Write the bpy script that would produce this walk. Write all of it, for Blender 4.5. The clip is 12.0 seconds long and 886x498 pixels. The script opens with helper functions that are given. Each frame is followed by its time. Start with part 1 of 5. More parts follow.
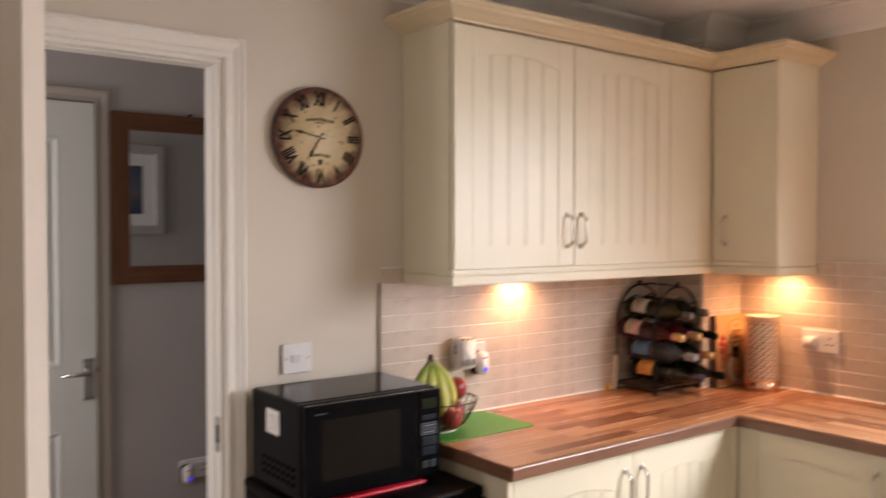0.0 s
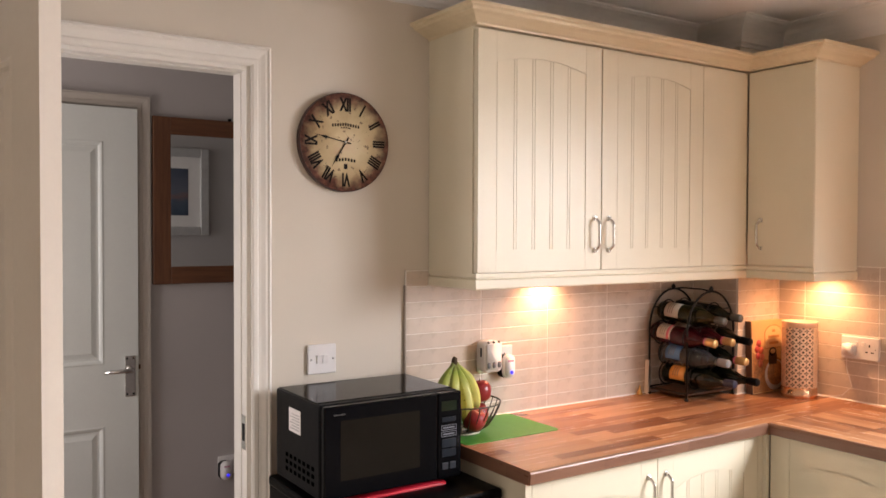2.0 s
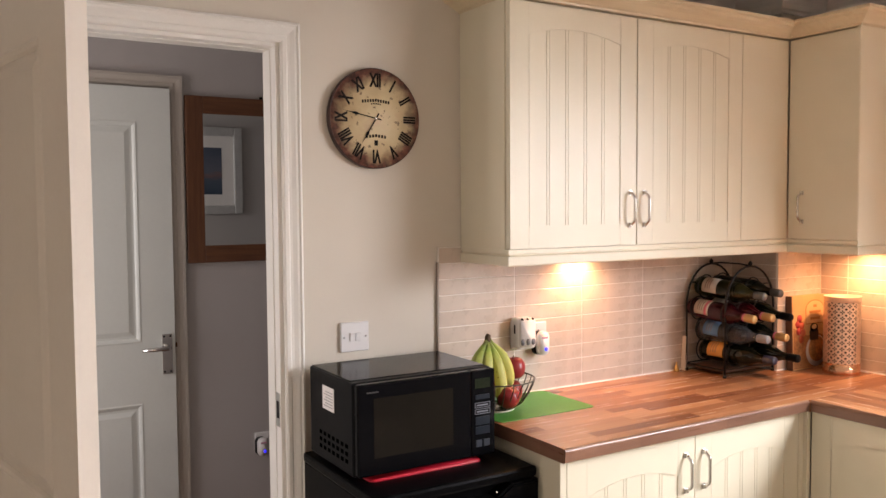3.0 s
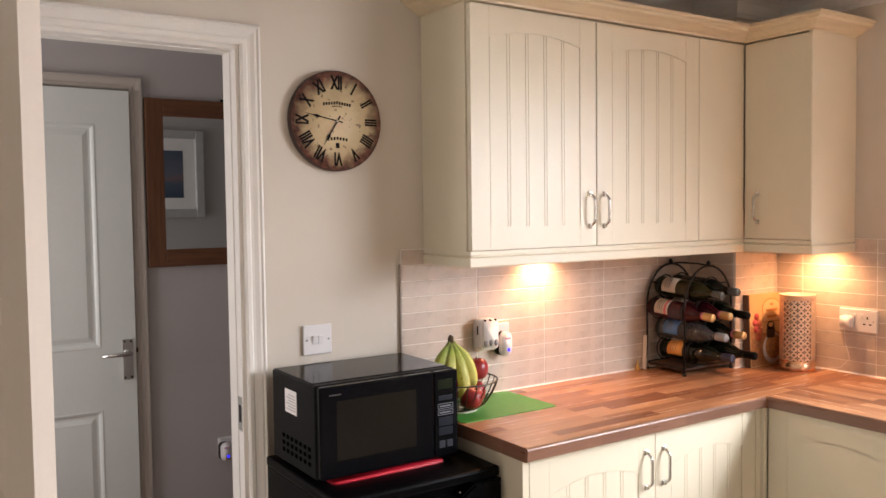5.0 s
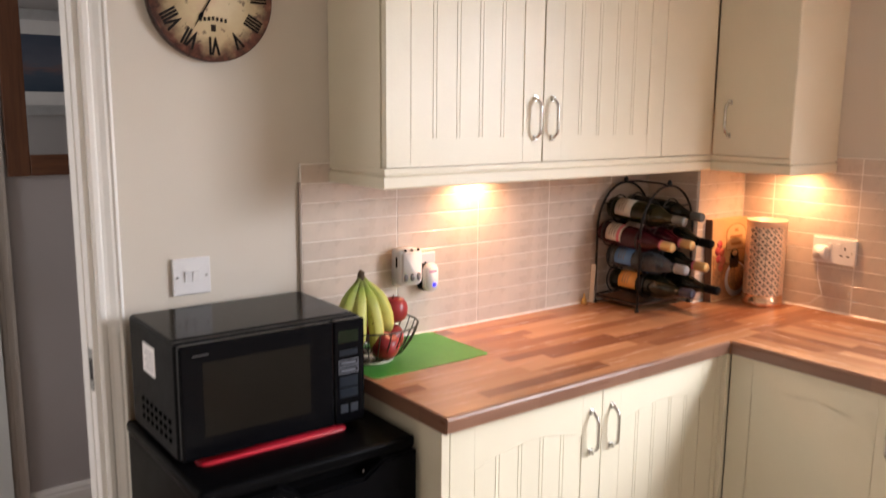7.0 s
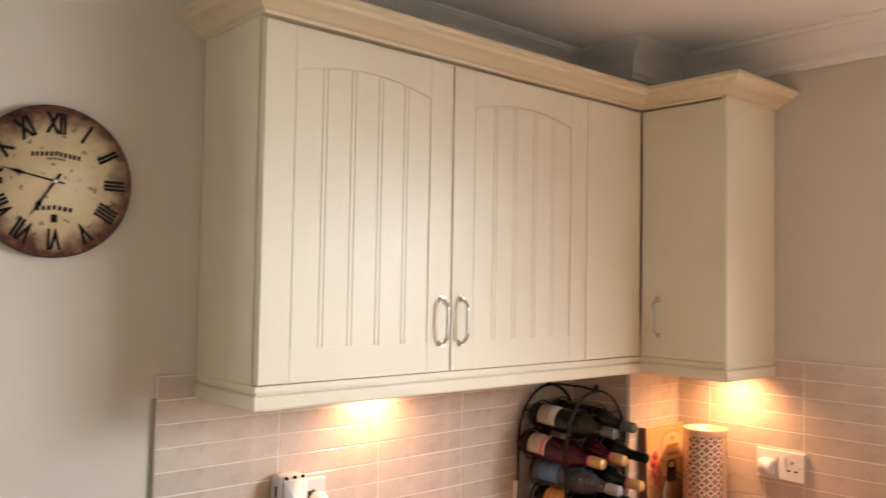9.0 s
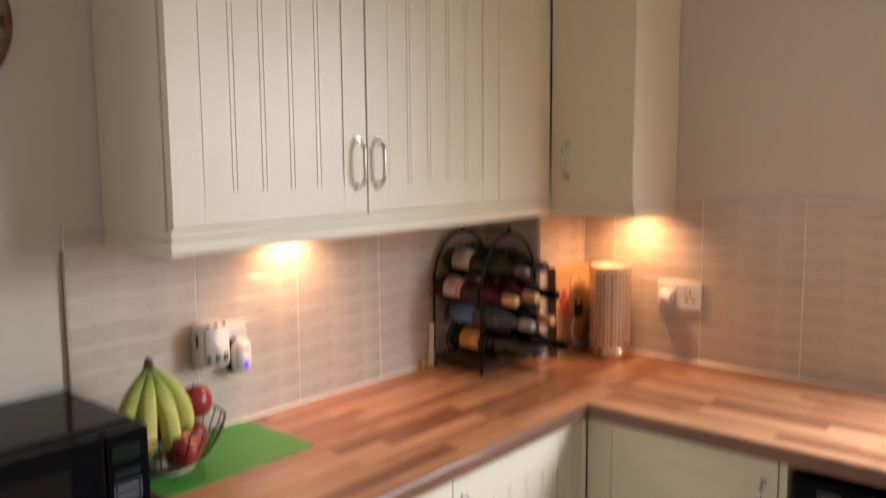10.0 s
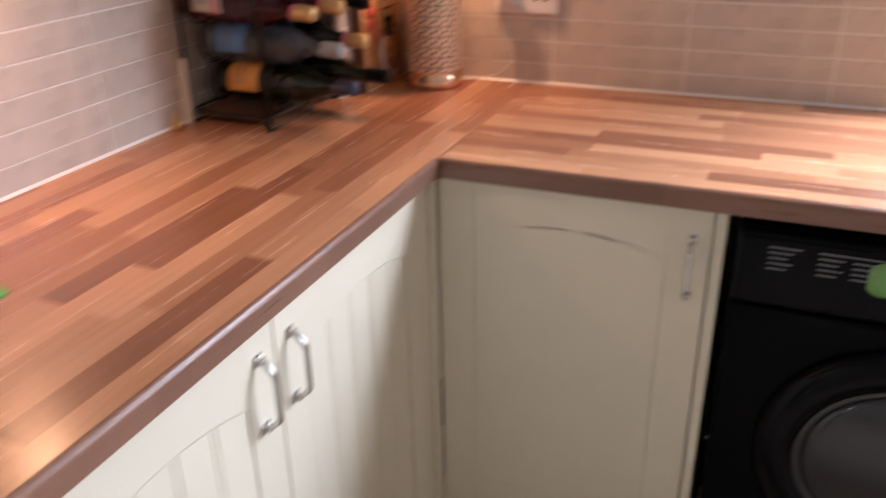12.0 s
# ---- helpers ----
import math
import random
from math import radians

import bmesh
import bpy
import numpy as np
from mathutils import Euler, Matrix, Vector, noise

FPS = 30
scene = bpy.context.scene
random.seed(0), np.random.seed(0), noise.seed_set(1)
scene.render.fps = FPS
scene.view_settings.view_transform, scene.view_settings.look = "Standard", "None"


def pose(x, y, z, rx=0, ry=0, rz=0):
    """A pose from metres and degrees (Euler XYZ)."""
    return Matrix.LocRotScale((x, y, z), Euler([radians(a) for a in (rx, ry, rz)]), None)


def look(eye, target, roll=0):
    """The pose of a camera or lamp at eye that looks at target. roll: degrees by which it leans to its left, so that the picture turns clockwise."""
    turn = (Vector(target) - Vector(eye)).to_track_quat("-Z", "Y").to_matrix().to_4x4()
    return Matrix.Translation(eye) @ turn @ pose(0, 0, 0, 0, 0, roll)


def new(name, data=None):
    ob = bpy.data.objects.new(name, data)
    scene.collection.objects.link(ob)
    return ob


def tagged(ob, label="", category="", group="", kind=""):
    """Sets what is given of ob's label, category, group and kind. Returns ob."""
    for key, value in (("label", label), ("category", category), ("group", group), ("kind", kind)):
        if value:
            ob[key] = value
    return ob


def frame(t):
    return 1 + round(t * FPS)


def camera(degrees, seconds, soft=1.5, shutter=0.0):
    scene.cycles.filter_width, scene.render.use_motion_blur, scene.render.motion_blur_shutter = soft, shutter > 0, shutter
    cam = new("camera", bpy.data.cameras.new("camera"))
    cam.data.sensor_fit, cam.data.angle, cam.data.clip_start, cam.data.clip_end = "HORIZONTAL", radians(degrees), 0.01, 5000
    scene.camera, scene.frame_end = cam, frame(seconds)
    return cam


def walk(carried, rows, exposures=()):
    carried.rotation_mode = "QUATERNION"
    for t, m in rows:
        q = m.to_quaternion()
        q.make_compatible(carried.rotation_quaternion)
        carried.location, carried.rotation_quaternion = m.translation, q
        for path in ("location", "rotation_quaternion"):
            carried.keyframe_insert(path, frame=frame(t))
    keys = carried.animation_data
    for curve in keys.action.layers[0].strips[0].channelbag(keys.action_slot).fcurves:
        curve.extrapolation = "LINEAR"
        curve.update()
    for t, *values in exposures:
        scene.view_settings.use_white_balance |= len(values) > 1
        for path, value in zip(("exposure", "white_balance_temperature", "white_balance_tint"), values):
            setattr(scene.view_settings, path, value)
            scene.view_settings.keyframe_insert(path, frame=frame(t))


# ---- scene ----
cam = camera(56.9, 12.0, shutter=0.6)
PATH = [
    (0, (-3.104, -2.218, 1.555), (-1.894, -0.626, 1.511), -0.0),
    (0.5, (-3.061, -2.311, 1.571), (-2.042, -0.593, 1.467), -0.6),
    (1, (-3.055, -2.318, 1.571), (-1.982, -0.632, 1.513), -0.5),
    (1.5, (-3.044, -2.304, 1.563), (-1.943, -0.635, 1.547), 0.1),
    (2, (-3.037, -2.289, 1.566), (-1.936, -0.62, 1.522), 0.2),
    (2.5, (-3.022, -2.278, 1.561), (-1.952, -0.59, 1.474), -0.3),
    (3, (-3.018, -2.271, 1.565), (-1.989, -0.559, 1.464), -0.4),
    (5, (-3.013, -2.287, 1.564), (-1.914, -0.618, 1.468), -0.7),
    (5.5, (-2.994, -2.296, 1.563), (-1.883, -0.638, 1.431), -0.5),
    (6, (-2.928, -2.286, 1.542), (-1.819, -0.636, 1.319), -0.5),
    (6.5, (-2.794, -2.122, 1.515), (-1.642, -0.52, 1.188), -0.2),
    (6.7, (-2.744, -2.031, 1.536), (-1.556, -0.461, 1.184), -0.0),
    (8.3, (-2.405, -1.766, 1.654), (-1.277, -0.115, 1.615), 1.3),
    (8.5, (-2.407, -1.74, 1.654), (-1.213, -0.135, 1.676), 1.2),
    (9, (-2.397, -1.74, 1.65), (-1.07, -0.246, 1.732), 1.0),
    (9.5, (-2.402, -1.734, 1.646), (-0.954, -0.356, 1.689), 0.8),
    (10, (-2.422, -1.688, 1.582), (-0.923, -0.385, 1.347), -0.5),
    (10.5, (-2.378, -1.595, 1.525), (-0.952, -0.335, 0.908), -1.0),
    (11, (-2.159, -1.462, 1.466), (-0.832, -0.239, 0.603), -1.5),
    (11.5, (-1.985, -1.338, 1.446), (-0.599, -0.243, 0.509), -2.5),
    (12, (-1.895, -1.154, 1.406), (-0.23, -0.45, 0.55), -1.2),
]
EXPOSURES = [(0.0, -0.44, 7530, 26.5), (0.5, -0.33, 7580, 26.5), (3.0, -0.22, 7430, 25.5), (5.0, -0.19, 7230, 24.5), (6.5, -0.27, 7130, 24.5), (8.5, -0.26, 7250, 21), (9.5, -0.43, 7250, 20), (10.0, -0.73, 7000, 20), (10.5, -0.91, 6750, 23), (11.0, -0.66, 6450, 24), (11.5, -0.41, 6250, 26), (12.0, -0.54, 6200, 26)]
walk(cam, [(t, look(eye, target, roll)) for t, eye, target, roll in PATH], EXPOSURES)

# ---- world and light ----
world = bpy.data.worlds.new("sky")
scene.world = world
world.use_nodes = True
wn = world.node_tree
sky = wn.nodes.new("ShaderNodeTexSky")
sky.sky_type = "NISHITA"
sky.sun_disc = False
sky.sun_elevation, sky.sun_rotation = radians(35), radians(200)
wn.links.new(sky.outputs[0], wn.nodes["Background"].inputs[0])
wn.nodes["Background"].inputs[1].default_value = 0.12

sun_data = bpy.data.lights.new("sun", "SUN")
sun_data.energy, sun_data.angle, sun_data.color = 0.8, radians(15), (1.0, 0.95, 0.88)
sun = new("sun", sun_data)
sun.matrix_world = look((3, -12, 9), (0, 0, 0))


def area_lamp(name, eye, target, width, height, watts, colour, spread=180):
    data = bpy.data.lights.new(name, "AREA")
    data.shape, data.size, data.size_y, data.energy, data.color = "RECTANGLE", width, height, watts, colour
    data.spread = radians(spread)
    ob = new(name, data)
    ob.matrix_world = look(eye, target)
    return ob


SOUTH, WEST = -5.4, -4.6      # unseen ends of the kitchen
# sky light slanting down through the window opening
for z, watts in ((1.32, 32), (1.63, 48), (1.94, 62)):
    area_lamp("window_daylight", (0.12, -2.2, z), (-0.38, -2.2, z - 0.52), 1.5, 0.34, watts, (0.76, 0.905, 1.0), 150)
# unseen warm fill from behind the walk, added to lighten the kitchen
area_lamp("patio_daylight", (-1.9, SOUTH - 0.02, 1.1), (-1.9, 0, 1.0), 1.7, 1.9, 6, (1.0, 0.83, 0.67))
# added fill for the hall; no window is known at that end
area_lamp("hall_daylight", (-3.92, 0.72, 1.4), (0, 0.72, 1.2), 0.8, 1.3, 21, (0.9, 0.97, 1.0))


def spot_lamp(name, eye, target, watts, degrees):
    data = bpy.data.lights.new(name, "SPOT")
    data.energy, data.color, data.spot_size, data.spot_blend, data.shadow_soft_size = watts, (1.0, 0.55, 0.27), radians(degrees), 0.9, 0.02
    ob = new(name, data)
    ob.matrix_world = look(eye, target)
    return ob


LAMP_A, LAMP_B = (-1.110, -0.055), (-0.095, -0.455)
spot_lamp("halogen_a", (LAMP_A[0], LAMP_A[1], 1.418), (LAMP_A[0], LAMP_A[1], 0), 16, 148)
spot_lamp("halogen_b", (LAMP_B[0], LAMP_B[1], 1.418), (LAMP_B[0], LAMP_B[1], 0), 14, 150)


# ---- materials ----
class Nodes:
    """A small builder for node materials."""

    def __init__(self, name, rough=0.5, metal=0.0):
        self.mat = bpy.data.materials.new(name)
        self.mat.use_nodes = True
        self.tree = self.mat.node_tree
        self.bsdf = self.tree.nodes["Principled BSDF"]
        self.set(Roughness=rough, Metallic=metal)

    def set(self, **values):
        for key, value in values.items():
            self.bsdf.inputs[key.replace("_", " ")].default_value = value
        return self

    def node(self, kind, **inputs):
        n = self.tree.nodes.new(kind)
        for key, value in inputs.items():
            key = key.replace("_", " ")
            if isinstance(value, bpy.types.NodeSocket):
                self.tree.links.new(value, n.inputs[key])
            else:
                n.inputs[key].default_value = value
        return n

    def link(self, a, key):
        self.tree.links.new(a, self.bsdf.inputs[key])

    def coords(self, scale=(1, 1, 1)):
        c = self.node("ShaderNodeTexCoord")
        m = self.node("ShaderNodeMapping", Scale=scale)
        self.tree.links.new(c.outputs["Object"], m.inputs["Vector"])
        return m.outputs[0]

    def math(self, op, a, b=0.0):
        n = self.tree.nodes.new("ShaderNodeMath")
        n.operation = op
        for i, v in enumerate((a, b)):
            if isinstance(v, bpy.types.NodeSocket):
                self.tree.links.new(v, n.inputs[i])
            else:
                n.inputs[i].default_value = v
        return n.outputs[0]

    def noise(self, scale, detail=4.0, stretch=(1, 1, 1), rough=0.55):
        return self.node("ShaderNodeTexNoise", Vector=self.coords(stretch), Scale=scale, Detail=detail, Roughness=rough).outputs["Fac"]

    def ramp(self, fac, *stops):
        n = self.node("ShaderNodeValToRGB", Fac=fac)
        e = n.color_ramp.elements
        while len(e) < len(stops):
            e.new(0.5)
        for el, (p, c) in zip(e, stops):
            el.position, el.color = p, (*c, 1)
        return n.outputs["Color"]

    def mix(self, fac, a, b, mode="MIX"):
        n = self.tree.nodes.new("ShaderNodeMix")
        n.data_type, n.blend_type = "RGBA", mode
        for i, v in ((0, fac), (6, a), (7, b)):
            if isinstance(v, bpy.types.NodeSocket):
                self.tree.links.new(v, n.inputs[i])
            else:
                n.inputs[i].default_value = v if i == 0 else (*v, 1)
        return n.outputs[2]

    def bump(self, height, strength=0.2, distance=0.002):
        n = self.node("ShaderNodeBump", Height=height, Strength=strength, Distance=distance)
        self.link(n.outputs[0], "Normal")


def mottled(name, colour, vary=0.06, scale=6.0, rough=0.5, metal=0.0, bump=0.15, fine=180.0, **more):
    """A paint, plastic or metal with soft large-scale and fine variation."""
    n = Nodes(name, rough, metal)
    lo = tuple(c * (1 - vary) for c in colour)
    hi = tuple(min(1, c * (1 + vary)) for c in colour)
    big = n.ramp(n.noise(scale), (0.3, lo), (0.7, hi))
    n.link(n.mix(0.35, big, n.ramp(n.noise(fine, 2), (0.3, lo), (0.7, hi))), "Base Color")
    n.link(n.math("ADD", n.math("MULTIPLY", n.noise(scale * 3), 0.12), rough - 0.06), "Roughness")
    if bump:
        n.bump(n.noise(fine, 3), bump, 0.001)
    n.set(**more)
    return n.mat


def wood(name, dark, light, along="x", rough=0.4, scale=1.0):
    n = Nodes(name, rough)
    s = {"x": (1.5, 22, 22), "y": (22, 1.5, 22), "z": (22, 22, 1.5)}[along]
    g = n.noise(2.2 * scale, 6, s, 0.65)
    n.link(n.ramp(g, (0.3, dark), (0.7, light)), "Base Color")
    n.bump(g, 0.12, 0.001)
    return n.mat


def staves(name, along, width, length, tones, rough=0.3, seam=0.02):
    """Printed butcher-block staves: rows along one axis, cut to random lengths, each its own tone, with grain."""
    n = Nodes(name, rough)
    sep = n.node("ShaderNodeSeparateXYZ", Vector=n.coords())
    u, v = (sep.outputs[0], sep.outputs[1]) if along == "x" else (sep.outputs[1], sep.outputs[0])
    row = n.math("FLOOR", n.math("DIVIDE", n.math("ADD", v, 10.1), width))
    shift = n.node("ShaderNodeTexWhiteNoise")
    shift.noise_dimensions = "1D"
    n.tree.links.new(row, shift.inputs["W"])
    cell = n.math("FLOOR", n.math("ADD", n.math("DIVIDE", n.math("ADD", u, 9.0), length), n.math("MULTIPLY", shift.outputs["Value"], 7.0)))
    key = n.node("ShaderNodeCombineXYZ", X=row, Y=cell)
    pick = n.node("ShaderNodeTexWhiteNoise", Vector=key.outputs[0])
    tone = n.ramp(pick.outputs["Value"], *tones)
    g = n.noise(3.0, 6, (1.2, 24, 20) if along == "x" else (24, 1.2, 20), 0.7)
    big = n.noise(5.0, 3)
    col = n.mix(0.42, tone, n.ramp(g, (0.3, (0.6, 0.52, 0.47)), (0.72, (1.12, 1.1, 1.08))), "MULTIPLY")
    col = n.mix(0.25, col, n.ramp(big, (0.3, (0.8, 0.78, 0.76)), (0.7, (1.1, 1.1, 1.1))), "MULTIPLY")
    n.link(col, "Base Color")
    n.link(n.math("ADD", n.math("MULTIPLY", g, 0.12), rough - 0.05), "Roughness")
    n.bump(g, 0.02, 0.0004)
    return n.mat


PAINT = mottled("wall_paint", (0.63, 0.566, 0.482), 0.03, 2.5, 0.75, bump=0.25, fine=260)
# white gloss with the hall's shade painted in as a darker tan
HALL_TRIM_SHADED = mottled("hall_trim_shaded", (0.5, 0.45, 0.4), 0.03, 5, 0.4, bump=0.05)
LEAF_WHITE = mottled("warm_door_white", (0.8, 0.715, 0.625), 0.03, 4, 0.36, bump=0.15, fine=90)
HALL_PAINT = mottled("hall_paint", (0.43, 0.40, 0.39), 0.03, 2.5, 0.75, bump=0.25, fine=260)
CEILING = mottled("ceiling_paint", (0.74, 0.72, 0.69), 0.03, 2.0, 0.85, bump=0.3, fine=200)
GLOSS = mottled("gloss_white", (0.78, 0.75, 0.7), 0.03, 5, 0.32, bump=0.05)
DOOR_WHITE = mottled("door_white", (0.66, 0.69, 0.66), 0.03, 4, 0.38, bump=0.2, fine=90)
CREAM = mottled("cream_foil", (0.76, 0.69, 0.535), 0.03, 5, 0.38, bump=0.06, fine=240)
GROUT = mottled("grout", (0.82, 0.765, 0.70), 0.08, 30, 0.85, bump=0.4, fine=400)
TOP_TONES = ((0.0, (0.2, 0.085, 0.046)), (0.13, (0.29, 0.115, 0.058)), (0.6, (0.42, 0.195, 0.098)), (1.0, (0.58, 0.295, 0.155)))
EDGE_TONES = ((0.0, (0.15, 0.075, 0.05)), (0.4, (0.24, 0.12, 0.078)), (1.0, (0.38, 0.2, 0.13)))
TOP_X = staves("worktop_staves_x", "x", 0.044, 0.42, TOP_TONES, 0.25)
TOP_Y = staves("worktop_staves_y", "y", 0.044, 0.42, TOP_TONES, 0.25)
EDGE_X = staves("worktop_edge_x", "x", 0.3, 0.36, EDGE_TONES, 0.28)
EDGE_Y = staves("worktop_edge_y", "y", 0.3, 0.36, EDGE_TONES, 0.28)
LAMINATE = staves("hall_laminate", "x", 0.16, 1.1, ((0.0, (0.16, 0.07, 0.035)), (1.0, (0.26, 0.12, 0.06))), 0.35)
BLACK = mottled("black_plastic", (0.006, 0.006, 0.007), 0.2, 12, 0.34, bump=0.1, Specular_IOR_Level=0.06)
BLACK_GLOSS = mottled("black_gloss", (0.004, 0.004, 0.005), 0.1, 12, 0.14, bump=0, Specular_IOR_Level=0.09)
FRIDGE_BLACK = mottled("black_enamel", (0.003, 0.003, 0.0035), 0.2, 8, 0.3, bump=0.2, fine=300, Specular_IOR_Level=0.045)
CHROME = mottled("chrome", (0.72, 0.71, 0.69), 0.05, 20, 0.18, 1.0, bump=0)
HANDLE = mottled("polished_nickel", (0.62, 0.6, 0.57), 0.12, 40, 0.16, 1.0, bump=0.05)
PEWTER = mottled("pewter", (0.5, 0.47, 0.42), 0.15, 40, 0.3, 1.0, bump=0.1)
PLASTIC = mottled("white_plastic", (0.73, 0.71, 0.7), 0.02, 8, 0.35, bump=0)
PINE = wood("stained_pine", (0.075, 0.026, 0.011), (0.17, 0.066, 0.028), "z", 0.45)
PINE_X = wood("stained_pine_x", (0.075, 0.026, 0.011), (0.17, 0.066, 0.028), "x", 0.45)


def plain(name, colour, rough=0.5, metal=0.0, **more):
    return mottled(name, colour, 0.04, 15, rough, metal, 0.05, 200, **more)


def tile_material(name, lo, hi, rough):
    n = Nodes(name, rough)
    info = n.node("ShaderNodeObjectInfo")
    tone = n.ramp(info.outputs["Random"], (0.0, lo), (1.0, hi))
    cloud = n.ramp(n.noise(14, 5), (0.3, (0.9, 0.9, 0.9)), (0.7, (1.06, 1.05, 1.04)))
    n.link(n.mix(1.0, tone, cloud, "MULTIPLY"), "Base Color")
    n.link(n.math("ADD", n.math("MULTIPLY", n.noise(25), 0.15), rough - 0.07), "Roughness")
    n.bump(n.noise(60, 3), 0.08, 0.001)
    return n.mat


WALL_TILE = tile_material("taupe_tile", (0.56, 0.468, 0.392), (0.61, 0.513, 0.428), 0.28)
FLOOR_TILE = tile_material("beige_floor_tile", (0.56, 0.48, 0.385), (0.62, 0.53, 0.43), 0.35)
FLOOR_GROUT = mottled("dark_grout", (0.06, 0.05, 0.04), 0.2, 40, 0.9, bump=0.4, fine=400)


# ---- mesh helpers ----
def box(bm, x0, y0, z0, x1, y1, z1, bevel=0.0, segments=2):
    """An upright box between two corners, its edges rounded by bevel."""
    r = bmesh.ops.create_cube(bm, size=1.0)
    vs = r["verts"]
    for v in vs:
        v.co = ((x0 + x1) / 2 + v.co.x * (x1 - x0), (y0 + y1) / 2 + v.co.y * (y1 - y0), (z0 + z1) / 2 + v.co.z * (z1 - z0))
    if bevel:
        es = list({e for v in vs for e in v.link_edges})
        r = bmesh.ops.bevel(bm, geom=es, offset=bevel, segments=segments, affect="EDGES", profile=0.5, clamp_overlap=True)
    return bm


def boxes(*items, bevel=0.0):
    bm = bmesh.new()
    for it in items:
        box(bm, *it, bevel=bevel)
    return bm


def prism(bm, points, a, b, axis="y"):
    """Extrudes a closed outline of 2D points from a to b along an axis."""
    def co(p, d):
        return {"y": (p[0], d, p[1]), "x": (d, p[0], p[1]), "z": (p[0], p[1], d)}[axis]
    lo = [bm.verts.new(co(p, a)) for p in points]
    hi = [bm.verts.new(co(p, b)) for p in points]
    n = len(points)
    faces = [bm.faces.new(lo), bm.faces.new(hi[::-1])]
    for i in range(n):
        faces.append(bm.faces.new((lo[i], hi[i], hi[(i + 1) % n], lo[(i + 1) % n])))
    bmesh.ops.recalc_face_normals(bm, faces=faces)
    return bm


def sweep(bm, path, profile, side=1, closed=False, only=None):
    """Runs a closed profile of (out, z) along a 2D path with mitred corners. side: 1 is to the right of the way."""
    n = len(path)
    rings = []
    for i, p in enumerate(path):
        p = Vector(p)
        d0 = (p - Vector(path[i - 1])).normalized() if i or closed else None
        d1 = (Vector(path[(i + 1) % n]) - p).normalized() if i < n - 1 or closed else None
        d0, d1 = d0 or d1, d1 or d0
        n0, n1 = Vector((d0.y, -d0.x)) * side, Vector((d1.y, -d1.x)) * side
        m = (n0 + n1) / (1 + n0.dot(n1))
        rings.append([bm.verts.new((p.x + m.x * o, p.y + m.y * o, z)) for o, z in profile])
    k = len(profile)
    faces = []
    for i in range(n if closed else n - 1) if only is None else [only]:
        a, b = rings[i], rings[(i + 1) % n]
        for j in range(k):
            faces.append(bm.faces.new((a[j], a[(j + 1) % k], b[(j + 1) % k], b[j])))
    if not closed:
        faces += [bm.faces.new(rings[only or 0][::-1]), bm.faces.new(rings[-1] if only is None else rings[only + 1])]
    if only is not None:
        bmesh.ops.delete(bm, geom=[v for v in bm.verts if not v.link_faces], context="VERTS")
    bmesh.ops.recalc_face_normals(bm, faces=faces)
    return bm


def tube(bm, pts, r, seg=8, closed=False, caps=True):
    """A round wire through 3D points."""
    pts = [Vector(p) for p in pts]
    n = len(pts)
    rings, up = [], None
    for i, p in enumerate(pts):
        a = pts[i - 1] if i or closed else p
        b = pts[(i + 1) % n] if i < n - 1 or closed else p
        d = (b - a).normalized()
        if up is None:
            up = d.orthogonal().normalized()
        up = (up - d * up.dot(d)).normalized()
        w = d.cross(up)
        rr = r[i] if isinstance(r, (list, tuple)) else r
        rings.append([bm.verts.new(p + (up * math.cos(t) + w * math.sin(t)) * rr) for t in (2 * math.pi * k / seg for k in range(seg))])
    for i in range(n if closed else n - 1):
        a, b = rings[i], rings[(i + 1) % n]
        for j in range(seg):
            bm.faces.new((a[j], a[(j + 1) % seg], b[(j + 1) % seg], b[j])).smooth = True
    if caps and not closed:
        bm.faces.new(rings[0][::-1])
        bm.faces.new(rings[-1])
    return bm


def lathe(bm, profile, seg=24, m=None):
    """Turns (radius, height) points about the z axis, then moves the result by m."""
    m = m or Matrix.Identity(4)
    rings = []
    for r, z in profile:
        if r < 1e-5:
            rings.append([bm.verts.new(m @ Vector((0, 0, z)))])
        else:
            rings.append([bm.verts.new(m @ Vector((r * math.cos(2 * math.pi * k / seg), r * math.sin(2 * math.pi * k / seg), z))) for k in range(seg)])
    faces = []
    for a, b in zip(rings, rings[1:]):
        for j in range(seg):
            q = [a[j % len(a)], a[(j + 1) % len(a)], b[(j + 1) % len(b)], b[j % len(b)]]
            q = [v for i, v in enumerate(q) if v not in q[:i]]
            if len(q) > 2:
                f = bm.faces.new(q)
                f.smooth = True
                faces.append(f)
    for ring, flip in ((rings[0], True), (rings[-1], False)):
        if len(ring) > 1:
            faces.append(bm.faces.new(ring[::-1] if flip else ring))
    bmesh.ops.recalc_face_normals(bm, faces=faces)
    return bm


def round_plate(w, h, r, a, b, bevel=0.004):
    """A slab with rounded corners in the x-z plane, from y=a to y=b."""
    pts = []
    for cx, cz, t0 in ((w / 2 - r, h / 2 - r, 0), (-w / 2 + r, h / 2 - r, 90), (-w / 2 + r, -h / 2 + r, 180), (w / 2 - r, -h / 2 + r, 270)):
        pts += [(cx + r * math.cos(radians(t0 + t)), cz + r * math.sin(radians(t0 + t))) for t in (0, 22, 45, 68, 90)]
    bm = prism(bmesh.new(), pts, a, b)
    if bevel:
        bmesh.ops.bevel(bm, geom=[e for e in bm.edges if all(abs(v.co.y - min(a, b)) < 1e-6 for v in e.verts)], offset=bevel, segments=3, affect="EDGES")
    return shade(bm) if bevel else bm


